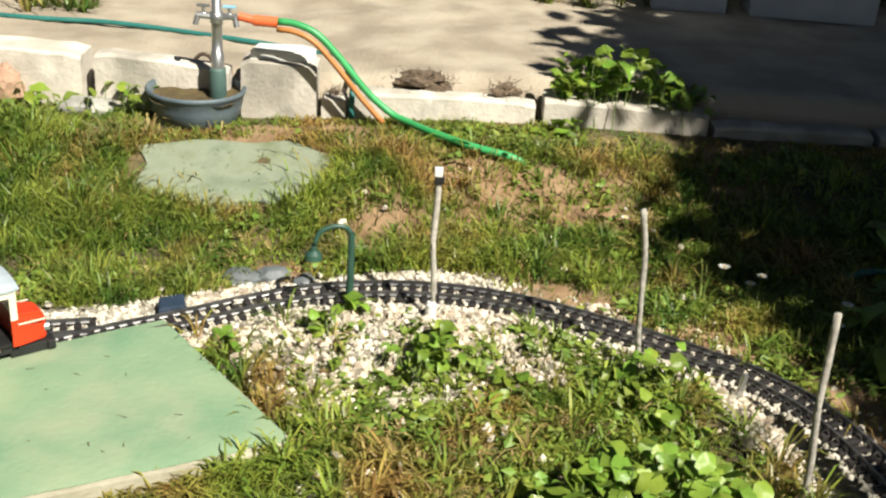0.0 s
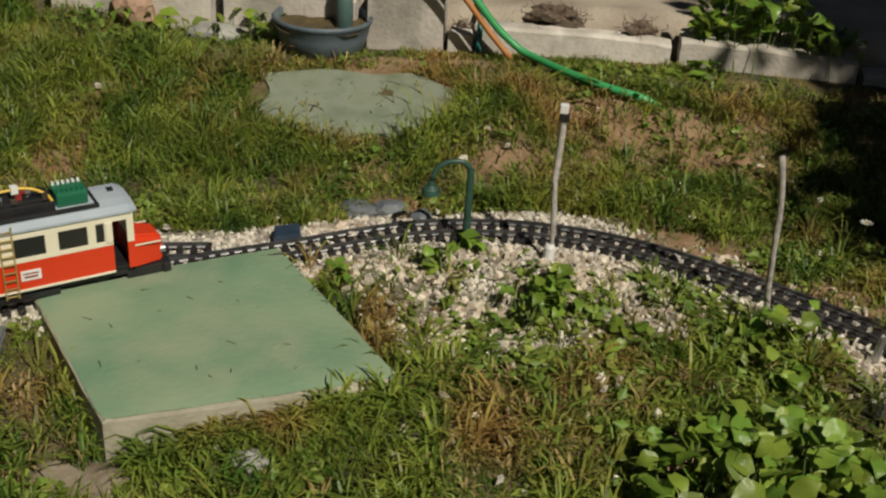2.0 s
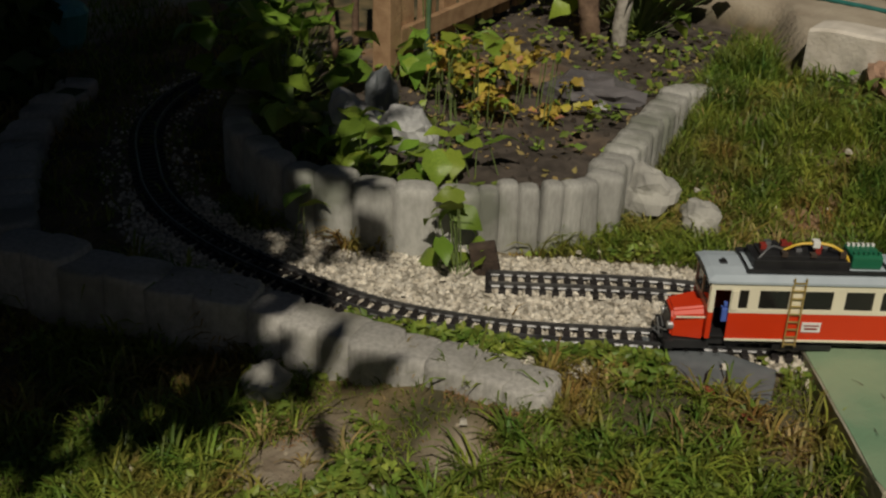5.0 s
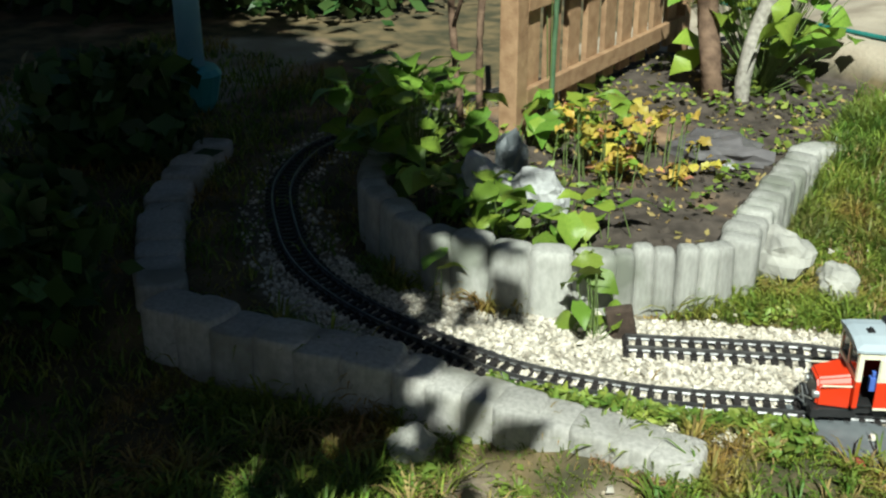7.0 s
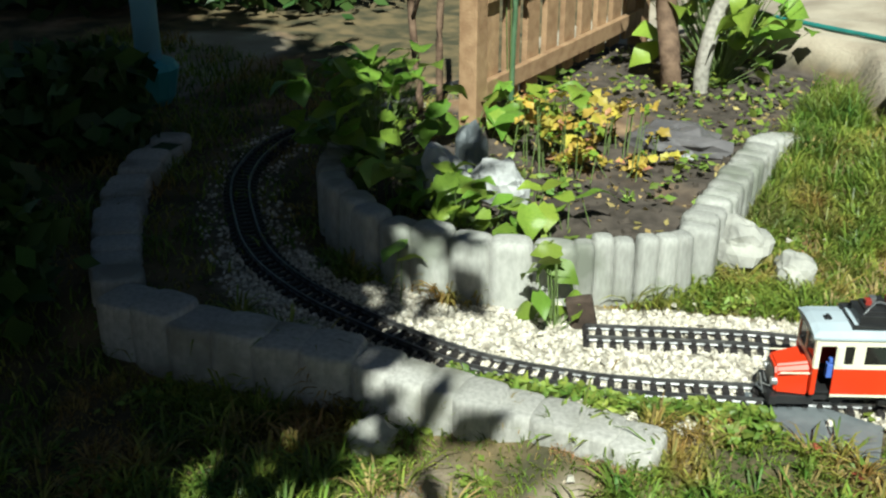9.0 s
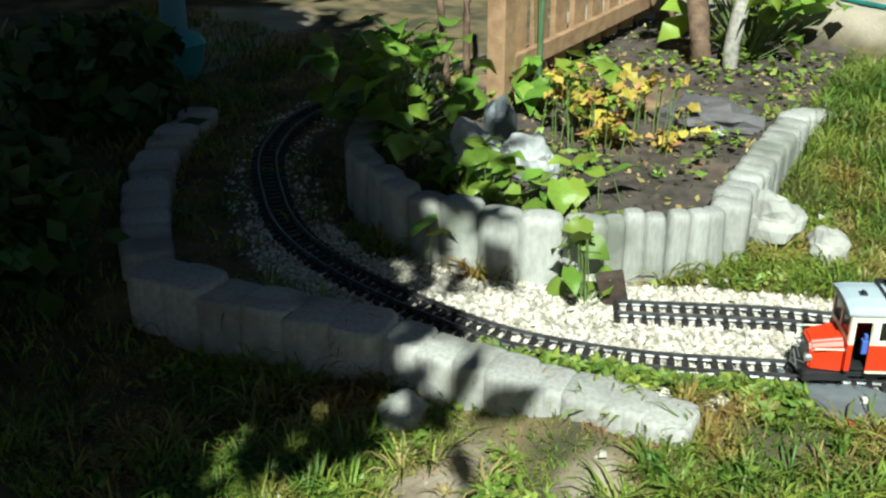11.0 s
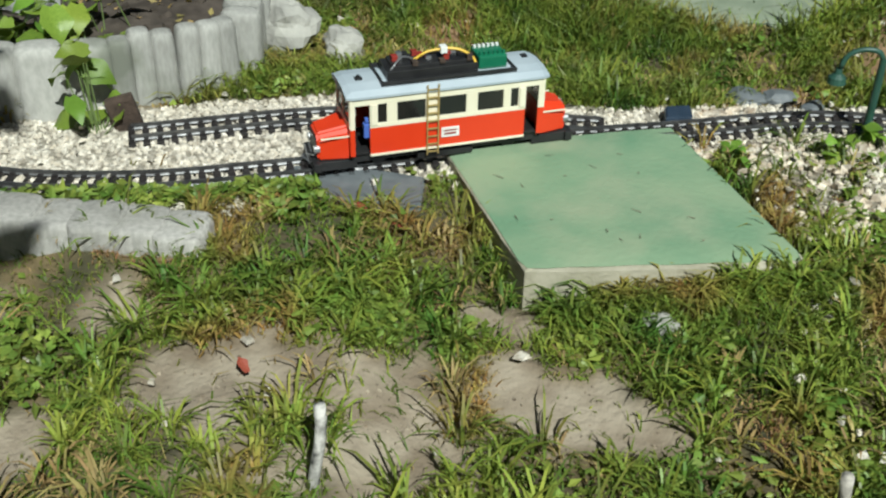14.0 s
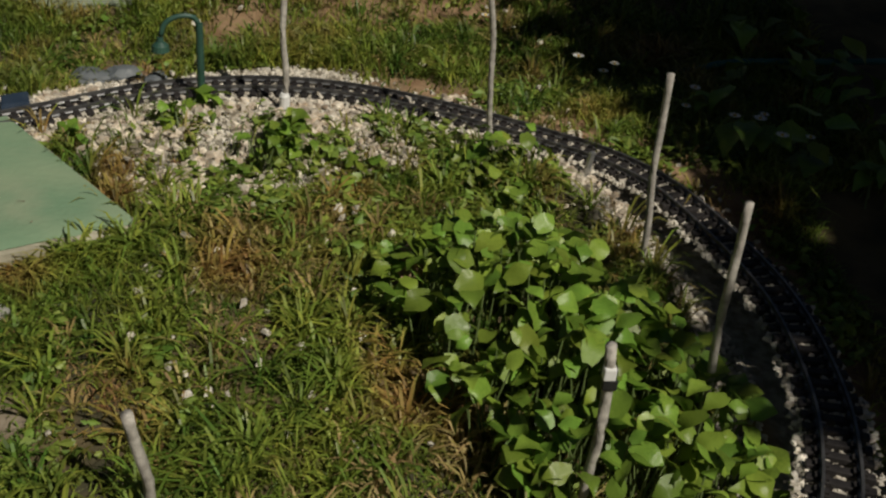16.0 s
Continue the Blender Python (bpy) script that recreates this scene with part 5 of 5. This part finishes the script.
def pebbles(pos, size, seed):
    g = np.random.default_rng(seed)
    t = np.array([(-1, -1, -1), (1, -1, -1), (1, 1, -1), (-1, 1, -1), (-0.7, -0.7, 0.8), (0.7, -0.7, 0.8), (0.7, 0.7, 0.8), (-0.7, 0.7, 0.8)], float) * 0.6
    q = np.array([(0, 3, 2, 1), (4, 5, 6, 7), (0, 1, 5, 4), (1, 2, 6, 5), (2, 3, 7, 6), (3, 0, 4, 7)])
    n = len(pos)
    a = g.uniform(0, 2 * math.pi, n)
    s = (g.uniform(size[0], size[1], (n, 1)) * g.uniform(0.7, 1.2, (n, 3))) * (1, 1, 0.6)
    v = t[None] * s[:, None] * g.uniform(0.7, 1.25, (n, 8, 1))
    tilt = g.normal(0, 0.22, (n, 2))
    z = v[..., 2] + v[..., 0] * tilt[:, :1] + v[..., 1] * tilt[:, 1:]
    x = v[..., 0] * np.cos(a)[:, None] - v[..., 1] * np.sin(a)[:, None]
    y = v[..., 0] * np.sin(a)[:, None] + v[..., 1] * np.cos(a)[:, None]
    verts = np.stack([x, y, z], -1) + pos[:, None]
    faces = (q[None] + 8 * np.arange(n)[:, None, None]).reshape(-1, 4)
    return verts.reshape(-1, 3), faces


def gravel_want(x, y):
    """How thickly the gravel lies, 0 to 1."""
    d = track_gap(x, y)
    w = smooth_step((0.135 + 0.03 * lump(x, y, 23, 4) - d) / 0.05) * (0.18 + 0.82 * smooth_step((x + 2.55 + 0.1 * lump(x, y, 12, 2)) / 0.3))
    between = (x > -2.1) & (x < -0.6) & (y > 1.2) & inside([(-2.1, 1.2), (-0.6, 1.85), (-1.1, 1.98), (-1.5, 1.77), (-1.88, 1.47), (-2.1, 1.45)], x, y)
    front = smooth_step((1 + 0.35 * lump(x, y, 11, 2) - np.hypot((x + 0.03) / 0.5, (y - 1.93) / 0.24)) / 0.3) * 0.68
    ivyside = smooth_step((1 + 0.4 * lump(x, y, 11, 6) - np.hypot((x - 0.7) / 0.1, (y - 1.15) / 0.35)) / 0.4) * 0.7
    loop = smooth_step((1 - np.hypot((x + 1.95) / 0.5, (y - 1.27) / 0.16)) / 0.3)
    return np.clip(np.maximum.reduce([w * (1 - 0.92 * outer_bank(x, y)), between * 1.0, front, ivyside, loop]), 0, 1)


ground_sheet()


def blocked(x, y):
    return inside(SLAB_TOP, x, y) | inside(BED, x, y) | (y > kerb_y(x) - 0.01) & (x > -3.2)


g = np.random.default_rng(41)
n = 120000
x, y = g.uniform(-3.4, 0.95, n), g.uniform(0.6, 2.6, n)
keep = (gravel_want(x, y) > g.uniform(0, 1, n)) & ~inside(SLAB_TOP, x, y) & ~inside(BED, x, y) & ~((track_gap(x, y) < 0.046) & (g.uniform(0, 1, n) > 0.95))
x, y = x[keep], y[keep]
PEB = np.stack([x, y, np.where(track_gap(x, y) < 0.06, track_z(x) + 0.004, ground_z(x, y) + 0.003)], 1)
scatter("gravel", PEBBLE, PEB, lambda p: pebbles(p, (0.004, 0.0095), 42), "loose white and cream gravel round the railway track", "gravel")
x, y = np.r_[g.uniform(-1.8, 0.6, 170), g.uniform(-0.25, 0.25, 60)], np.r_[g.uniform(0.75, 2.7, 170), g.uniform(1.1, 1.75, 60)]
keep = ~blocked(x, y) & (np.hypot((x + 0.56) / 0.29, (y - 2.67) / 0.19) > 1)
LOOSE = np.stack([x[keep], y[keep], ground_z(x[keep], y[keep]) + 0.016], 1)
scatter("loose_pebbles", PEBBLE, LOOSE, lambda p: pebbles(p, (0.004, 0.016), 43), "single pale pebbles scattered in the grass", "pebbles")

n = 9000
x, y = g.uniform(-0.55, 0.75, n), g.uniform(1.62, 2.16, n)
keep = (np.clip(gravel_want(x, y) * 1.1 + 0.02, 0, 1) * np.clip(0.36 + 0.5 * lump(x, y, 15, 31), 0.05, 1) > g.uniform(0, 1, n)) & ~blocked(x, y) & (track_gap(x, y) > 0.06)
scatter("coarse_stones", COARSE, np.stack([x[keep], y[keep], ground_z(x[keep], y[keep]) + 0.006], 1), lambda p: pebbles(p, (0.007, 0.018), 45), "coarse cream and brown stones strewn among weeds", "stones")
n = 9000
x, y = g.uniform(-1.7, -0.3, n), g.uniform(0.6, 1.5, n)
keep = (bare_patch(x, y) * np.clip(0.25 + lump(x, y, 12, 19), 0.05, 0.7) > g.uniform(0, 1, n)) & ~blocked(x, y)
scatter("earth_crumbs", CRUMB, np.stack([x[keep], y[keep], ground_z(x[keep], y[keep]) + 0.001], 1), lambda p: pebbles(p, (0.0015, 0.005), 44), "small earth crumbs on the trodden bare patch", "soil")


def blades(pos, height, width, lean, seed):
    """Curved three-sided blades: five corners each."""
    g = np.random.default_rng(seed)
    n = len(pos)
    a, b = g.uniform(0, 2 * math.pi, n), g.uniform(0, 2 * math.pi, n)
    h = height * g.uniform(0.5, 1.25, n)
    w = width * g.uniform(0.7, 1.3, n)
    ln = lean * g.uniform(0.3, 1.4, n) * h
    side = np.stack([np.cos(a), np.sin(a), 0 * a], 1) * w[:, None] / 2
    out = np.stack([np.cos(b), np.sin(b), 0 * b], 1)
    up = np.array([0, 0, 1.0])
    mid = pos + out * (ln * 0.35)[:, None] + up * (h * 0.6)[:, None]
    tip = pos + out * ln[:, None] + up * (h * np.clip(1 - 0.25 * lean, 0.3, 1))[:, None]
    verts = np.stack([pos - side, pos + side, mid + side * 0.7, mid - side * 0.7, tip], 1).reshape(-1, 3)
    k = 5 * np.arange(n)[:, None]
    tri = np.concatenate([k + [0, 1, 2], k + [0, 2, 3], k + [3, 2, 4]], 1).reshape(-1, 3)
    return verts, tri


def rounds(pos, size, seed):
    """Small oval leaves, folded along the middle."""
    g = np.random.default_rng(seed)
    n = len(pos)
    u = g.normal(0, 1, (n, 3)) * (1, 1, 0.45)
    u /= np.linalg.norm(u, axis=1)[:, None]
    v = np.cross(u, np.array([0, 0, 1.0]) + g.normal(0, 0.5, (n, 3)))
    v /= np.linalg.norm(v, axis=1)[:, None]
    s = size * g.uniform(0.5, 1.4, (n, 1))
    w = np.cross(u, v) * s * 0.15
    verts = np.stack([pos - u * s, pos - u * s * 0.2 + v * s * 0.6 + w, pos + u * s, pos - u * s * 0.2 - v * s * 0.6 + w], 1).reshape(-1, 3)
    k = 4 * np.arange(n)[:, None]
    return verts, np.concatenate([k + [0, 1, 2], k + [0, 2, 3]], 1).reshape(-1, 3)


def weed_strip(x, y):
    """Creeping weeds along the near side of the main track."""
    strip = smooth_step((1 + 0.3 * lump(x, y, 17, 2) - np.hypot((x + 1.3) / 0.42, (y - 1.41 - 0.46 * (x + 1.35)) / 0.085)) / 0.3)
    strip = np.maximum(strip, smooth_step((1 + 0.5 * lump(x, y, 17, 2) - np.hypot((x + 1.39) / 0.12, (y - 0.93) / 0.12)) / 0.5))
    return strip


def grass_want(x, y):
    stone = 1 - 0.8 * outer_bank(x, y)
    w = np.clip(0.75 + 0.6 * lump(x, y, 6.0, 7) + 0.25 * lump(x, y, 21, 8), 0.12, 1)
    w = w * (1 - (0.93 + 0.06 * (lump(x, y, 9, 14) < 0.2)) * bare_patch(x, y)) * (1 - np.clip(1.25 * gravel_want(x, y), 0, 1))
    rust = rust_patch(x, y)
    moss = smooth_step((1.06 - np.hypot((x + 0.56) / 0.27, (y - 2.67) / 0.17)) / 0.12)
    slate = inside([(-1.19, 1.51), (-1.15, 1.59), (-0.96, 1.62), (-0.93, 1.5), (-1.05, 1.45)], x, y)
    return stone * (1 - 0.8 * weed_strip(x, y)) * w * (1 - 0.9 * rust) * (1 - 0.97 * moss) * (1 - slate)


def grass_field(name, material, n, region, height, width, lean, seed, want, label):
    g = np.random.default_rng(seed)
    x, y = g.uniform(region[0], region[1], n), g.uniform(region[2], region[3], n)
    keep = (want(x, y) > g.uniform(0, 1, n)) & ~blocked(x, y)
    x, y = x[keep], y[keep]
    tall = np.clip(0.75 + 0.75 * lump(x, y, 7, 9) + 0.3 * lump(x, y, 19, 3), 0.35, 1.7)
    tall = tall * (1 + 0.45 * smooth_step((y - 2.1) / 0.3) * (x < 0.4))
    tall = tall * (1 - 0.6 * smooth_step((y - 2.72) / 0.15) * (x > -1.3))
    p = np.stack([x, y, ground_z(x, y) - 0.003], 1)
    scatter(name, material, p, lambda q: blades(q, height * tall, width, lean, seed + 1), label, "grass")


grass_field("grass", GRASS, 150000, (-2.3, 1.0, 0.45, 1.8), 0.04, 0.0038, 1.0, 51, grass_want, "short uneven green grass near the path")
grass_field("lawn", GRASS, 150000, (-1.75, 1.3, 1.75, 3.1), 0.045, 0.0046, 0.8, 53, grass_want, "longer tufted grass between track and kerb")
grass_field("back_lawn", LONG_GRASS, 42000, (-1.9, 0.2, 2.05, 3.3), 0.07, 0.0048, 0.7, 57, lambda x, y: grass_want(x, y) * smooth_step((-0.55 - x + 0.3 * lump(x, y, 6, 3)) / 0.3), "taller grass beside the palisade")
grass_field("far_grass", GRASS, 30000, (-4.6, -2.3, 0.2, 2.6), 0.05, 0.006, 0.9, 59, lambda x, y: grass_want(x, y) * 0.8, "dark grass in the shade of the tree")
grass_field("dry_grass", DRY, 60000, (-2.0, 0.9, 0.5, 3.0), 0.026, 0.003, 1.2, 61, lambda x, y: grass_want(x, y) * np.clip(0.35 + 0.9 * lump(x, y, 8, 12), 0.04, 1), "dry straw-coloured grass between the green")


def tufts(name, material, centres, per, height, width, seed, label):
    """Clumps of blades that fan out from their feet."""
    g = np.random.default_rng(seed)
    c = np.repeat(centres, per, 0)
    n = len(c)
    size = np.repeat(g.uniform(0.55, 1.3, len(centres)), per)
    a = g.uniform(0, 2 * math.pi, n)
    r = np.abs(g.normal(0, 0.011, n)) * size
    foot = np.stack([c[:, 0] + r * np.cos(a), c[:, 1] + r * np.sin(a), c[:, 2]], 1)
    h = height * size * g.uniform(0.5, 1.2, n)
    lean = g.uniform(0.25, 1.35, n)
    b = a + g.normal(0, 0.5, n)
    out = np.stack([np.cos(b), np.sin(b), 0 * b], 1)
    side = np.stack([-np.sin(b), np.cos(b), 0 * b], 1) * (width * g.uniform(0.7, 1.3, n))[:, None] / 2
    up = np.array([0, 0, 1.0])
    one = foot + out * (h * lean * 0.25)[:, None] + up * (h * 0.5)[:, None]
    two = foot + out * (h * lean * 0.65)[:, None] + up * (h * (0.86 - 0.14 * lean))[:, None]
    tip = foot + out * (h * lean * 1.1)[:, None] + up * (h * (1.02 - 0.42 * lean))[:, None]
    verts = np.stack([foot - side * 0.7, foot + side * 0.7, one + side, one - side, two + side * 0.8, two - side * 0.8, tip], 1).reshape(-1, 3)
    k = 7 * np.arange(n)[:, None]
    tri = np.concatenate([k + [0, 1, 2], k + [0, 2, 3], k + [3, 2, 4], k + [3, 4, 5], k + [5, 4, 6]], 1).reshape(-1, 3)
    me = bpy.data.meshes.new(name)
    me.from_pydata(verts.tolist(), [], tri.tolist())
    me.materials.append(material)
    tagged(new(name, me), label, "grass", kind="stuff")


def slab_gap(x, y):
    """0 close to the slab's sides, 1 away from them."""
    big = [(-0.625 + (p[0] + 0.625) * 1.14, 1.68 + (p[1] - 1.68) * 1.14) for p in SLAB_TOP]
    return 1.0 - inside(big, x, y)


def tuft_spots(n, region, want, seed):
    g = np.random.default_rng(seed)
    x, y = g.uniform(region[0], region[1], n), g.uniform(region[2], region[3], n)
    keep = (want(x, y) > g.uniform(0, 1, n)) & ~blocked(x, y)
    return np.stack([x[keep], y[keep], ground_z(x[keep], y[keep]) - 0.004], 1)


tufts("grass_tufts", GRASS, tuft_spots(4200, (-2.2, 0.95, 0.5, 1.85), lambda x, y: grass_want(x, y) * slab_gap(x, y) * np.clip(0.4 + 0.85 * lump(x, y, 6.5, 21), 0.04, 1), 81), 19, 0.064, 0.0044, 82, "bright green grass tufts near the slab")
tufts("lawn_tufts", GRASS, tuft_spots(3300, (-1.75, 1.2, 1.9, 2.83), lambda x, y: grass_want(x, y) * np.clip(0.3 + 0.85 * lump(x, y, 5.5, 23) + 0.3 * (x < -0.7), 0.03, 1), 83), 19, 0.064, 0.0037, 84, "long green grass tufts behind the track")
MATS = [(-0.865, 1.472, 0.07, 0.06), (-0.82, 1.285, 0.06, 0.05), (-1.29, 1.2, 0.06, 0.035), (-1.37, 1.19, 0.05, 0.03), (-0.2, 1.83, 0.06, 0.04), (-0.93, 1.36, 0.05, 0.05), (0.15, 1.18, 0.1, 0.08), (-0.1, 1.07, 0.07, 0.06), (-0.12, 1.55, 0.05, 0.04), (0.02, 1.62, 0.08, 0.05), (-0.3, 1.25, 0.07, 0.05), (-0.04, 1.34, 0.06, 0.05), (-0.45, 1.33, 0.06, 0.04), (0.2, 1.72, 0.09, 0.04), (-1.6, 0.98, 0.06, 0.05)]


def mat_want(x, y):
    """Mats of rusty dead grass."""
    e = 0.45 * lump(x, y, 21, 9) + 0.3 * lump(x, y, 47, 2)
    return smooth_step(np.maximum.reduce([1 - np.hypot((x - a) / c, (y - b) / d) + e for a, b, c, d in MATS]) / 0.5)


grass_field("dead_grass", RUSTY, 90000, (-1.75, 0.3, 0.85, 1.95), 0.03, 0.0026, 1.3, 63, lambda x, y: mat_want(x, y) * slab_gap(x, y), "rusty brown mats of dead grass")
tufts("straw_tufts", DRY, tuft_spots(2600, (-2.0, 0.9, 0.5, 2.9), lambda x, y: slab_gap(x, y) * grass_want(x, y) * np.clip(0.3 + 0.9 * lump(x, y, 7.5, 25), 0.04, 1), 85), 14, 0.045, 0.0042, 86, "yellowed grass tufts between the green ones")
g = np.random.default_rng(89)
far = np.concatenate([g.normal(0, 1, (k, 2)) * (a, b) + (x, y) for x, y, a, b, k in ((-1.36, 3.8, 0.12, 0.06, 16), (-0.5, 4.3, 0.25, 0.06, 30), (0.5, 4.36, 0.14, 0.09, 34), (0.1, 4.45, 0.3, 0.05, 30))])
tufts("path_weeds", GRASS, np.column_stack([far, ground_z(far[:, 0], far[:, 1]) - 0.004]), 12, 0.1, 0.007, 90, "thin grass and weeds on the far side of the sandy path")
# grass growing against the slab
g = np.random.default_rng(87)
edge = []
for (ax, ay, *_), (bx, by, *_), lo, n in ((SLAB_TOP[3], SLAB_TOP[2], 0.1, 120), (SLAB_TOP[0], SLAB_TOP[3], 0.5, 16), (SLAB_TOP[2], SLAB_TOP[1], 0.0, 9)):
    f = g.uniform(lo, 0.98, n)
    nx, ny = (by - ay), -(bx - ax)
    k = math.hypot(nx, ny)
    d = np.abs(g.normal(0.014, 0.014, n)) + 0.006
    if (nx * (-0.63 - ax) + ny * (1.68 - ay)) > 0:
        nx, ny = -nx, -ny
    edge.append(np.stack([ax + (bx - ax) * f + nx / k * d, ay + (by - ay) * f + ny / k * d], 1))
edge.append(np.stack([g.uniform(-1.46, -1.27, 26), g.uniform(1.94, 2.03, 26)], 1))
edge.append(np.stack([g.normal(-0.92, 0.035, 14), g.normal(0.95, 0.03, 14)], 1))
edge.append(np.stack([g.normal(-0.62, 0.05, 14), g.normal(0.93, 0.03, 14)], 1))
edge = np.concatenate(edge)
tufts("edge_grass", GRASS, np.column_stack([edge, ground_z(edge[:, 0], edge[:, 1]) - 0.004]), 13, 0.058, 0.0042, 88, "long grass growing up against the slab")


def weed_want(x, y):
    w = np.clip(-0.05 + 1.1 * lump(x, y, 9, 15), 0, 1)
    strip = weed_strip(x, y)
    front = 0.4 * smooth_step((1 + 0.5 * lump(x, y, 14, 5) - np.hypot((x - 0.12) / 0.55, (y - 1.78) / 0.22)) / 0.4) * (lump(x, y, 22, 6) > -0.1)
    return np.maximum.reduce([w * (1 - np.clip(1.2 * gravel_want(x, y), 0, 1)), strip * (track_gap(x, y) > 0.055), front * (track_gap(x, y) > 0.08)]) * (1 - 0.995 * bare_patch(x, y)) * (np.hypot((x + 0.56) / 0.29, (y - 2.67) / 0.19) > 1) * (1 - inside([(-1.19, 1.51), (-1.15, 1.59), (-0.96, 1.62), (-0.93, 1.5), (-1.05, 1.45)], x, y))


g = np.random.default_rng(71)
n = 100000
x, y = np.r_[g.uniform(-2.2, 1.0, n), g.uniform(-1.8, 0.7, 45000)], np.r_[g.uniform(0.5, 2.95, n), g.uniform(1.2, 2.0, 45000)]
keep = (weed_want(x, y) > g.uniform(0, 1, len(x))) & ~blocked(x, y)
x, y = x[keep], y[keep]
WD = np.stack([x, y, ground_z(x, y) + g.uniform(0.004, 0.035, len(x)) * (0.7 + 0.5 * lump(x, y, 15, 4)) + 0.012 * weed_strip(x, y)], 1)
scatter("low_weeds", WEED, WD, lambda p: rounds(p, 0.0115, 72), "low creeping weeds with small oval leaves", "weeds")

# ---- clods on the kerb and debris on the bed ----
DEBRIS = shade("dry_brown_roots", (0.07, 0.05, 0.035), (0.17, 0.125, 0.085), 0.95, 60, island=0.4)
for k, (x, y, z, s) in enumerate([(-0.06, 3.1, 0.195, (0.085, 0.045, 0.034)), (0.17, 3.1, 0.185, (0.055, 0.03, 0.024)), (-0.32, 3.06, 0.15, (0.02, 0.02, 0.018))]):
    g = np.random.default_rng(60 + k)
    bm = rock((s[0] * 0.8, s[1] * 0.8, s[2] * 0.8), 60 + k, 3, 0.9)
    for _ in range(120):
        q = Vector(g.normal(0, 0.5, 3) * s)
        q.z = abs(q.z)
        e = Vector(g.normal(0, 1, 3)) * 0.014
        rod(bm, q, q + e, 0.0016, 0.0006, 3)
    single("root_clump", bm, DEBRIS, pose(x, y, z, 0, 0, 40 * k), label="dry crumbling clump of earth and roots behind the kerb", category="clod", group="earth clods")
g = np.random.default_rng(91)
n = 900
x, y = g.uniform(-2.7, -1.6, n), g.uniform(1.6, 3.4, n)
keep = inside(BED, x, y)
x, y = x[keep], y[keep]
scatter("bed_litter", DRY, np.stack([x, y, ground_z(x, y) + 0.004], 1), lambda p: rounds(p, 0.011, 92), "dry leaf litter and straw bits on the dark soil", "litter")
n = 2600
x, y = g.uniform(-2.7, -1.6, n), g.uniform(1.6, 3.5, n)
keep = inside(BED, x, y) & (lump(x, y, 8, 33) > 0.12)
x, y = x[keep], y[keep]
scatter("bed_weeds", WEED, np.stack([x, y, ground_z(x, y) + g.uniform(0.005, 0.05, len(x))], 1), lambda p: rounds(p, 0.016, 94), "small green weeds sprouting on the bed", "weeds")
n = 500
x, y = g.uniform(-2.75, -1.6, n), g.uniform(1.6, 3.4, n)
keep = inside(BED, x, y)
scatter("bed_crumbs", SOILBED, np.stack([x[keep], y[keep], ground_z(x[keep], y[keep]) + 0.003], 1), lambda p: pebbles(p, (0.006, 0.02), 95), "dark soil crumbs on the bed", "soil")
# thin stalks and cut blades lying on the painted slab
n = 15
f, k = g.uniform(0.08, 0.92, n), g.uniform(0.08, 0.95, n)
A, B, C, D = (np.array(p) for p in SLAB_TOP)
foot = A * ((1 - f) * (1 - k))[:, None] + B * (f * (1 - k))[:, None] + C * (f * k)[:, None] + D * ((1 - f) * k)[:, None]
bm = bmesh.new()
for q, a, s in zip(foot, g.uniform(0, 6.28, n), g.uniform(0.006, 0.024, n)):
    e = Vector((math.cos(a), math.sin(a), 0.02)) * s
    rod(bm, Vector(q) + Vector((0, 0, 0.003)), Vector(q) + e + Vector((0, 0, 0.004)), 0.0008, 0.0004, 4)
tagged(single("grass_clippings", bm, DEBRIS, label="few dry brown grass clippings lying on the green slab", category="clippings"), kind="stuff")
